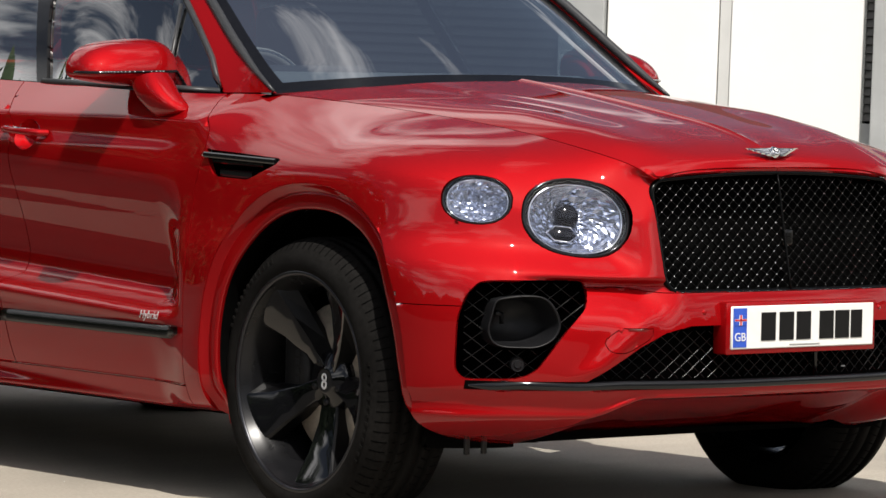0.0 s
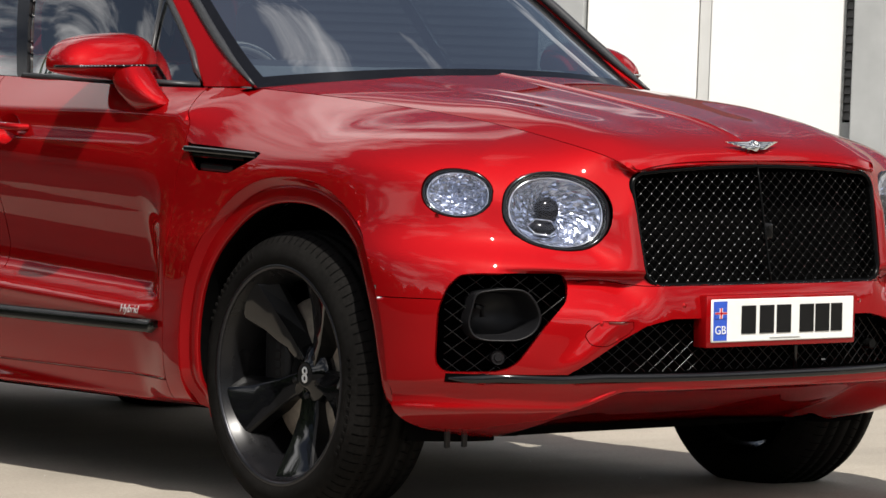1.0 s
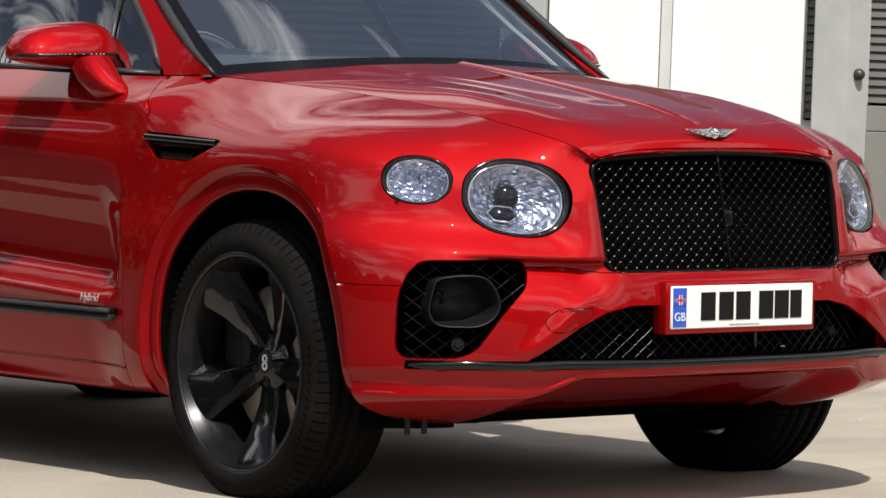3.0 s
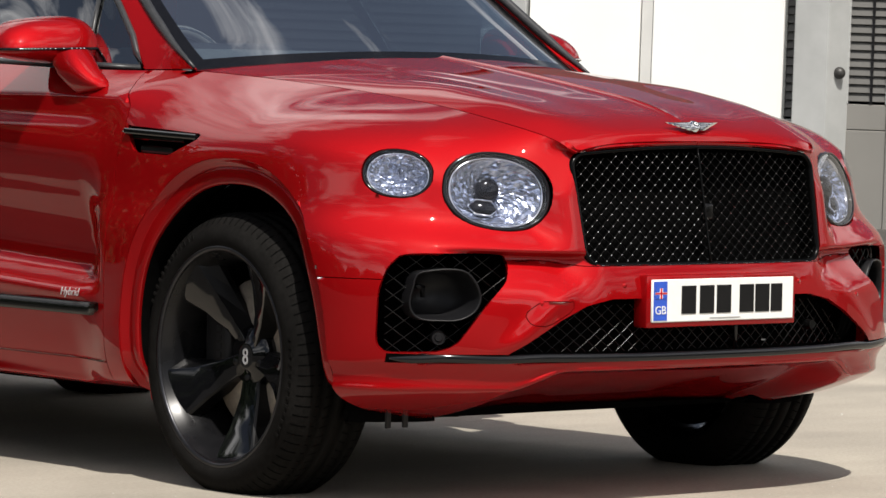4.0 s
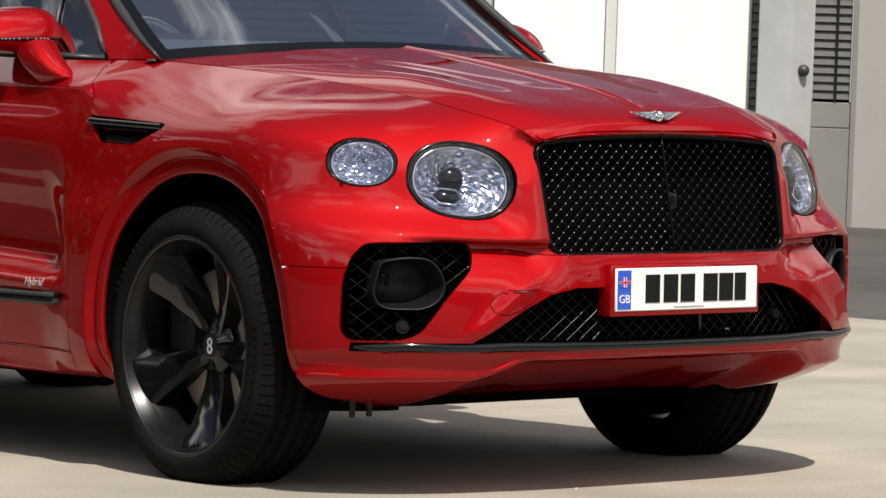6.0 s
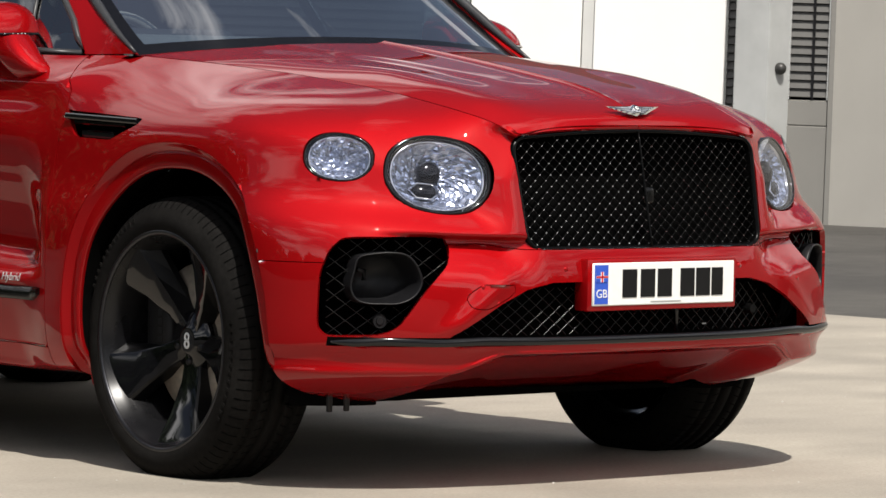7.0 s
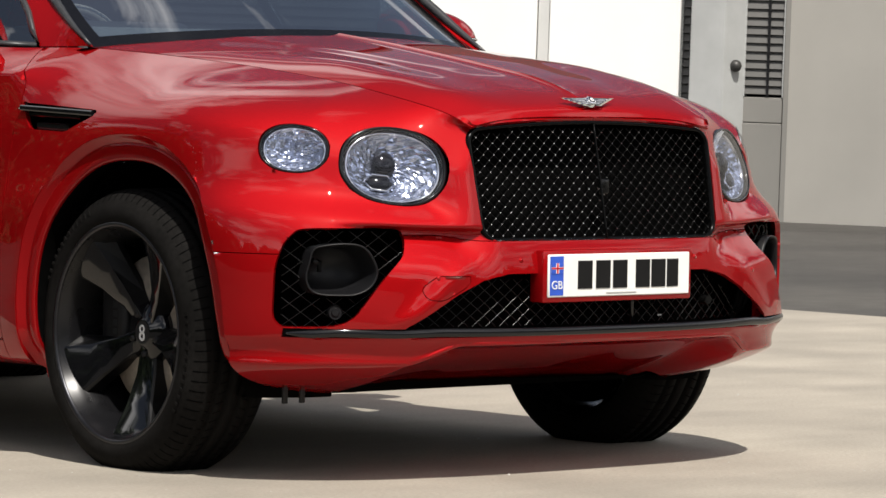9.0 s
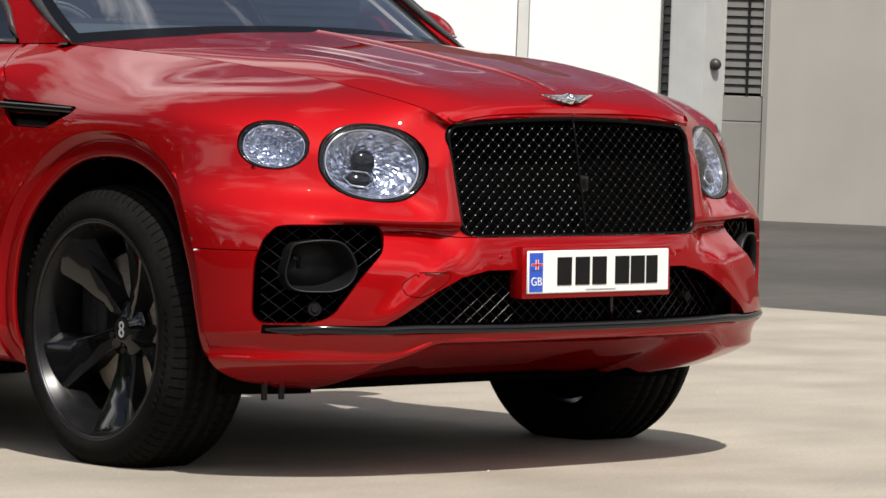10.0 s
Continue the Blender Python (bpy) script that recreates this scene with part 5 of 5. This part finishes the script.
# ---- wheels ----
def make_wheel(name, at, mirror, label):
    """A wheel with its outer face towards local -x: tyre, rim, five spokes, brake."""
    wheel = part(name, ([], []), WHEEL, car, label)
    wheel.matrix_basis = at @ Matrix.Diagonal((mirror, 1, 1, 1))
    R, rr = 0.385, 0.292
    side = [(-0.120, rr - 0.012), (-0.134, rr + 0.004), (-0.140, rr + 0.022), (-0.137, rr + 0.042), (-0.126, R - 0.034), (-0.108, R - 0.014), (-0.084, R - 0.003)]
    tread = []
    for a in (-0.060, -0.021, 0.021, 0.060):
        tread += [(a - 0.006, R), (a - 0.0055, R - 0.007), (a + 0.0055, R - 0.007), (a + 0.006, R)]
    prof = side + tread + [(-a, r) for a, r in side[::-1]]
    part("tyre", lathe(prof, 120), RUBBER, wheel, "black rubber tyre with worn sidewalls")
    cuts = bmesh.new()
    for i in range(84):
        for a0, a1, da in ((-0.124, -0.068, 0.016), (0.068, 0.124, -0.016), (-0.052, -0.029, 0.02), (0.029, 0.052, -0.02)):
            t = 2 * math.pi * (i + (0.5 if a0 > 0 else 0)) / 84
            q = []
            for f in (0.0, 0.25, 0.5, 1.0):
                a, tw = a0 + (a1 - a0) * f, t + da * f
                h = float(np.interp(abs(a), (0.0, 0.066, 0.084, 0.108, 0.126), (R, R, R - 0.003, R - 0.014, R - 0.034))) + 0.0011
                for s in (-0.0044, 0.0044):
                    q.append(cuts.verts.new((a, h * math.sin(tw + s), h * math.cos(tw + s))))
            for k in range(0, 6, 2):
                cuts.faces.new((q[k], q[k + 1], q[k + 3], q[k + 2]))
    tagged(part("tread_sipe", cuts, DARK, wheel, "dark tread grooves", smooth=False), kind="stuff")
    letters = bmesh.new()
    for i in range(26):
        t = 2 * math.pi * (i * 0.0105 + (0.06 if i < 13 else 0.52))
        r = rr + 0.044
        box(letters, (-0.1385, -0.004, -0.007), (-0.1360, 0.004, 0.007), 0, 1, Matrix.Rotation(-t, 4, "X") @ Matrix.Translation((0, 0, r)))
    tagged(part("sidewall_lettering", letters, RUBBER, wheel, smooth=False), kind="stuff")
    rim = [(-0.128, rr - 0.012), (-0.134, rr - 0.004), (-0.1345, rr + 0.003), (-0.128, rr + 0.006), (-0.118, rr)]
    part("rim_lip", lathe(rim, 96, closed=True), MACHINED, wheel, "thin polished rim edge")
    barrel = [(-0.128, rr - 0.012), (-0.112, rr - 0.020), (-0.09, rr - 0.030), (0.0, rr - 0.040), (0.12, rr - 0.02), (0.13, rr)]
    part("rim", lathe(barrel, 96), DUSTY, wheel, "black alloy rim dulled by brake dust")
    # spokes: a broad sloping face with a steep chamfer along its leading edge, wide towards the rim
    for k in range(5):
        rot = Matrix.Rotation(radians(72 * k + 247), 4, "X")
        pr = [(0.040, 0.030, -0.036), (0.11, 0.038, -0.048), (0.19, 0.058, -0.076), (0.255, 0.086, -0.106), (0.276, 0.096, -0.113)]
        vs, fs = [], []
        for r, hw, xf in pr:
            for w, dx in ((-hw, 0.055), (-hw * 0.97, 0.038), (-hw * 0.62, -0.002), (-hw * 0.52, -0.004), (hw * 0.88, 0.012), (hw * 0.98, 0.018), (hw, 0.060)):
                vs.append(rot @ Vector((xf + dx, w, r)))
        n = 7
        for i in range(len(pr) - 1):
            for j in range(n):
                fs.append((i * n + j, i * n + (j + 1) % n, (i + 1) * n + (j + 1) % n, (i + 1) * n + j))
        flank = {0, 1, 4, 5}
        spoke = part("spoke", (vs, [f for q, f in enumerate(fs) if q % n not in flank]), WHEEL, wheel, "gloss black spoke", angle=25)
        part("spoke_flank", (vs, [f for q, f in enumerate(fs) if q % n in flank]), FLANK, spoke, "dull grey-black spoke side", smooth=False)
    hub = [(-0.042, 0.0), (-0.044, 0.030), (-0.044, 0.036), (-0.038, 0.040), (-0.034, 0.075), (-0.01, 0.085), (0.02, 0.085)]
    part("hub", lathe(hub, 40), WHEEL, wheel)
    part("hub_badge", join(lathe([(-0.045, 0.0055), (-0.047, 0.007), (-0.047, 0.0105), (-0.045, 0.012)], 24, center=(0, 0, 0.009)), lathe([(-0.045, 0.0055), (-0.047, 0.007), (-0.047, 0.0115), (-0.045, 0.013)], 24, center=(0, 0, -0.0105))), PALE, wheel, "white enamel badge shape")
    for k in range(5):
        t = 2 * math.pi * (k + 0.5) / 5
        part("wheel_nut", lathe([(-0.042, 0.0), (-0.042, 0.009), (-0.03, 0.011), (-0.01, 0.011)], 6, center=(0, 0.058 * math.sin(t), 0.058 * math.cos(t))), SATIN, wheel)
    part("brake_shield", lathe([(0.045, 0.0), (0.05, 0.10), (0.055, 0.245), (0.075, 0.25)], 48), DARK, wheel, "dark brake backing plate")
    disc = [(0.004, 0.07), (-0.004, 0.09), (-0.004, 0.205), (0.026, 0.205), (0.026, 0.09)]
    part("brake_disc", lathe(disc, 64), STEEL, wheel, "grey steel brake disc")
    bm = bmesh.new()
    box(bm, (-0.034, 0.10, -0.09), (0.04, 0.215, 0.13), 0.02, 3)
    part("brake_caliper", bm, SATIN, wheel, "black brake caliper")
    bm = bmesh.new()
    for i in range(6):
        box(bm, (-0.0355, 0.130, -0.062 + 0.024 * i), (-0.0342, 0.152, -0.046 + 0.024 * i))
    part("caliper_lettering", bm, MACHINED, wheel, smooth=False)
    return wheel


STEER = -3.0
make_wheel("front_wheel", pose(-0.828, 0, AXLE, 0, 0, STEER), 1, "black five-spoke alloy wheel, steered slightly")
make_wheel("front_wheel", pose(0.842, 0, AXLE, 0, 0, STEER), -1, "black five-spoke alloy wheel, steered slightly")
make_wheel("rear_wheel", pose(-0.85, REAR, AXLE), 1, "black five-spoke alloy wheel")
make_wheel("rear_wheel", pose(0.85, REAR, AXLE), -1, "black five-spoke alloy wheel")
# liners behind the arches
for yc in (-0.045, REAR):
    for sgn in (-1, 1):
        prof = []
        for a in np.linspace(-12, 192, 36):
            c, s_ = math.cos(radians(a)), math.sin(radians(a))
            prof.append((yc + 0.400 * c, 0.37 + 0.490 * s_))
        vs, fs = [], []
        for x in (0.885, 0.56):
            vs += [(sgn * x, y, z) for y, z in prof]
        n = len(prof)
        fs = [(i, i + 1, n + i + 1, n + i) for i in range(n - 1)]
        fs.append(tuple(range(n, 2 * n)))
        part("arch_liner", (vs, fs), DARK, car, "black plastic arch liner")

# ---- ground and buildings ----
def sheet(name, x0, x1, y0, y1, z, material, label, category="ground", nx=8, ny=8):
    vs = [(x0 + (x1 - x0) * i / nx, y0 + (y1 - y0) * j / ny, z) for i in range(nx + 1) for j in range(ny + 1)]
    fs = [(i * (ny + 1) + j, (i + 1) * (ny + 1) + j, (i + 1) * (ny + 1) + j + 1, i * (ny + 1) + j + 1) for i in range(nx) for j in range(ny)]
    return tagged(part(name, (vs, fs), material, None, label), category=category, kind="structure")


sheet("ground", -900, 900, -900, 900, 0.018, ASPHALT, "dark grey asphalt round the yard")
sheet("pavement", -1.72, 6.4, -2.3, 30, 0.024, CONCRETE, "sunlit pale concrete yard", "pavement")
CORNER = Vector((14.98, 12.8, 0))
EX = Vector((0.588, -0.809, 0))                                # along the door front, to the right
SITE = Matrix.Translation(CORNER) @ Matrix.Rotation(radians(1.0), 4, Vector((0.67, 0.743, 0))) @ Matrix.Rotation(math.atan2(EX.y, EX.x), 4, "Z")
EAST = Matrix.Translation(CORNER) @ Matrix.Rotation(radians(1.0), 4, Vector((0.67, 0.743, 0))) @ Matrix.Rotation(math.atan2(-0.99, 0.143), 4, "Z")


def slab(name, lo, hi, material, label, bevel=0.0, category="wall", parent=None, frame_=None):
    bm = bmesh.new()
    box(bm, lo, hi, bevel, 1)
    ob = part(name, bm, material, parent, label, smooth=False)
    if parent:
        return ob
    ob.matrix_basis = frame_ or SITE
    return tagged(ob, category=category, kind="structure")


slab("wall_east", (0.03, 0.0, -0.6), (30, 0.3, 5.0), WALL, "pale beige panel wall", frame_=EAST)
for x in (3.1, 6.1, 9.1):
    slab("panel_joint", (x, -0.003, 0.0), (x + 0.012, 0.01, 5.0), GREYMETAL, "thin joint between wall panels", category="joint", frame_=EAST)
slab("wall_plinth", (-0.312, 0.0, -0.6), (-0.014, 0.25, 0.735), PLINTH, "pale plinth wall under the louvres", 0.004)
slab("wall_sill", (-0.312, 0.004, 0.741), (-0.014, 0.25, 0.925), PLINTH, "pale sill panel under the louvres", 0.004)
slab("corner_post", (-0.012, -0.014, -0.6), (0.045, 0.2, 5.0), PLINTH, "grey corner post", 0.003)
slab("wall_back", (-26, 0.6, -0.6), (0.3, 0.9, 5.0), WALL, "plain wall behind the louvres")


def louvre(x0, x1, z0, z1, pitch, label, mullion=None):
    win = new("louvre_screen")
    win.matrix_basis = SITE
    tagged(win, label, "louvre", kind="structure")
    slab("louvre_backing", (x0, 0.10, z0), (x1, 0.13, z1), DARK, "", parent=win)
    for xa in (x0, x1 - 0.012):
        slab("louvre_frame", (xa, -0.004, z0), (xa + 0.012, 0.10, z1), GREYMETAL, "", parent=win)
    blade = None
    for i in range(int((z1 - z0) / pitch)):
        if blade is None:
            bm = bmesh.new()
            a, b, h = x0 + 0.012, x1 - 0.012, pitch * 0.90
            vs = [bm.verts.new(p) for p in ((a, 0.005, 0.0), (b, 0.005, 0.0), (b, 0.026, h), (a, 0.026, h), (a, 0.011, -0.004), (b, 0.011, -0.004), (b, 0.032, h - 0.004), (a, 0.032, h - 0.004))]
            for f in ((0, 1, 2, 3), (7, 6, 5, 4), (0, 4, 5, 1), (3, 2, 6, 7), (0, 3, 7, 4), (1, 5, 6, 2)):
                bm.faces.new([vs[i] for i in f])
            ob = part("slat", bm, SLAT, win, smooth=False)
            blade = ob.data
        else:
            ob = new("slat", blade)
            ob.parent = win
        ob.location.z = z0 + 0.02 + i * pitch
    if mullion:
        slab("mullion", (mullion, -0.002, z0), (mullion + 0.018, 0.012, z1), SATIN, "", parent=win)
    return win


louvre(-0.312, -0.012, 0.93, 4.9, 0.0625, "grey horizontal louvre blades over a plinth", -0.14)
louvre(-0.782, -0.60, 0.80, 4.9, 0.0625, "narrow strip of grey louvre blades")
slab("louvre_base", (-0.782, -0.01, -0.6), (-0.60, 0.2, 0.80), GREYMETAL, "grey panel below the narrow louvres")
bm = bmesh.new()
foot = [(-0.683, -0.20), (-0.433, -0.20), (-0.304, 0.0), (-0.304, 0.1), (-0.683, 0.1)]                # a column with one slanting face
rings_ = [[bm.verts.new((x, y, z)) for x, y in foot] for z in (-0.6, 5.0)]
bm.faces.new(rings_[0]), bm.faces.new(rings_[1][::-1])
for i in range(5):
    bm.faces.new((rings_[0][i], rings_[0][(i + 1) % 5], rings_[1][(i + 1) % 5], rings_[1][i]))
bmesh.ops.bevel(bm, geom=[e for e in bm.edges if abs(e.verts[0].co.z - e.verts[1].co.z) > 1], offset=0.006, segments=2, affect="EDGES")
column = part("column", bm, GREYMETAL, None, "grey painted steel column with a slanting face", smooth=False)
column.matrix_basis = SITE
tagged(column, category="column", kind="structure")
kn = part("lock_knob", lathe([(-0.062 + 0.045 * (1 - math.cos(a)), 0.045 * math.sin(a)) for a in np.linspace(0.0, 2.4, 11)], 24), KNOB, None, "round steel lock on the column")
kn.matrix_basis = SITE @ pose(-0.370, -0.102, 1.150, 0, 0, 147)
tagged(kn, category="lock")
for x0, x1 in ((-2.70, -1.862), (-1.765, -0.785)):
    slab("white_door", (x0, -0.05, 0.02), (x1, 0.02, 2.9), WHITEWALL, "large white enamelled door leaf", 0.006, "door")
slab("door_seam", (-1.852, -0.03, 0.02), (-1.769, 0.02, 2.9), SEAM_PAINT, "grey gap post between door leaves", category="post")
slab("door_post", (-3.04, -0.12, 0.0), (-2.715, 0.05, 5.0), GREYMETAL, "grey steel door post", 0.006, "post")
louvre(-10.0, -3.055, 0.6, 4.9, 0.072, "wide grey louvre screen")
slab("white_panel", (-3.05, -0.135, 0.0), (-2.80, -0.122, 1.40), WHITEWALL, "low white panel on the door post", 0.003, "panel")
slab("wall_over_doors", (-3.04, 0.03, 2.92), (-0.30, 0.3, 5.0), CLADDING, "grey wall over the doors")
slab("wall_west", (-26, 0, -0.6), (-10.0, 0.3, 5.0), WALL, "plain pale wall")


# loose grit on the paving
rnd = random.Random(21)
grit_v, grit_f = [], []
for k in range(420):
    x, y = rnd.uniform(-1.4, 6.0), rnd.uniform(-2.2, 6.0)
    r = rnd.uniform(0.0012, 0.0030) if k > 16 else rnd.uniform(0.004, 0.007)
    o = len(grit_v)
    for dx, dy, dz in ((1, 0, 0), (0, 1, 0), (-1, 0, 0), (0, -1, 0), (0, 0, 0.9)):
        grit_v.append((x + dx * r * rnd.uniform(0.7, 1.3), y + dy * r * rnd.uniform(0.7, 1.3), 0.0245 + dz * r))
    grit_f += [(o, o + 1, o + 4), (o + 1, o + 2, o + 4), (o + 2, o + 3, o + 4), (o + 3, o, o + 4)]
tagged(part("grit", (grit_v, grit_f), WALL, None, "loose pale grit scattered on the paving", smooth=False), category="grit", kind="stuff")


# ---- trees far behind the camera, seen only in the paint and glass ----
def make_tree(seed, h):
    rnd = random.Random(seed)
    tree = thing("tree", "leafy green tree beyond the yard", "tree", group="trees beyond the yard")
    trunk = join(tube([(0, 0, -0.1), (0.05, 0, h * 0.25), (0.0, 0.05, h * 0.6)], 0.11, 8), *[tube([(0, 0, h * 0.3), (math.cos(a) * h * 0.16, math.sin(a) * h * 0.16, h * 0.55)], 0.06, 6) for a in (0.3, 2.2, 4.3)])
    part("trunk", trunk, BARK, tree)
    vs, fs = [], []
    clumps = [(rnd.gauss(0, h * 0.36), rnd.gauss(0, h * 0.30), h * rnd.uniform(0.04, 0.92) ** 1.15, h * rnd.uniform(0.10, 0.17)) for _ in range(46)]
    for cx_, cy_, cz_, r in clumps:
        for _ in range(60):
            d = Vector((rnd.gauss(0, 1), rnd.gauss(0, 1), rnd.gauss(0, 0.8))).normalized() * r * rnd.uniform(0.6, 1.1)
            p = Vector((cx_, cy_, cz_)) + d
            o = len(vs)
            for _ in range(3):
                vs.append(p + Vector((rnd.uniform(-1, 1), rnd.uniform(-1, 1), rnd.uniform(-1, 1))) * 1.25)
            fs.append((o, o + 1, o + 2))
    tagged(part("crown", (vs, fs), LEAF, tree, smooth=False), kind="stuff")
    return tree


protos = [make_tree(11 + k, h) for k, h in enumerate((12.0, 14.5, 10.5))]
rnd = random.Random(3)
for i in range(94):
    a = radians(95 + 2.5 * i + rnd.uniform(-2, 2))              # from behind on the right round past the camera
    R = rnd.uniform(44, 58)
    m = pose(R * math.cos(a), R * math.sin(a), 0, 0, 0, rnd.uniform(0, 360)) @ Matrix.Scale(1.05 - 0.45 * float(step(18, 32, i)) + rnd.uniform(-0.06, 0.06), 4)
    if i < 3:
        protos[i].matrix_basis = m
    else:
        copy_thing(protos[i % 3], m)
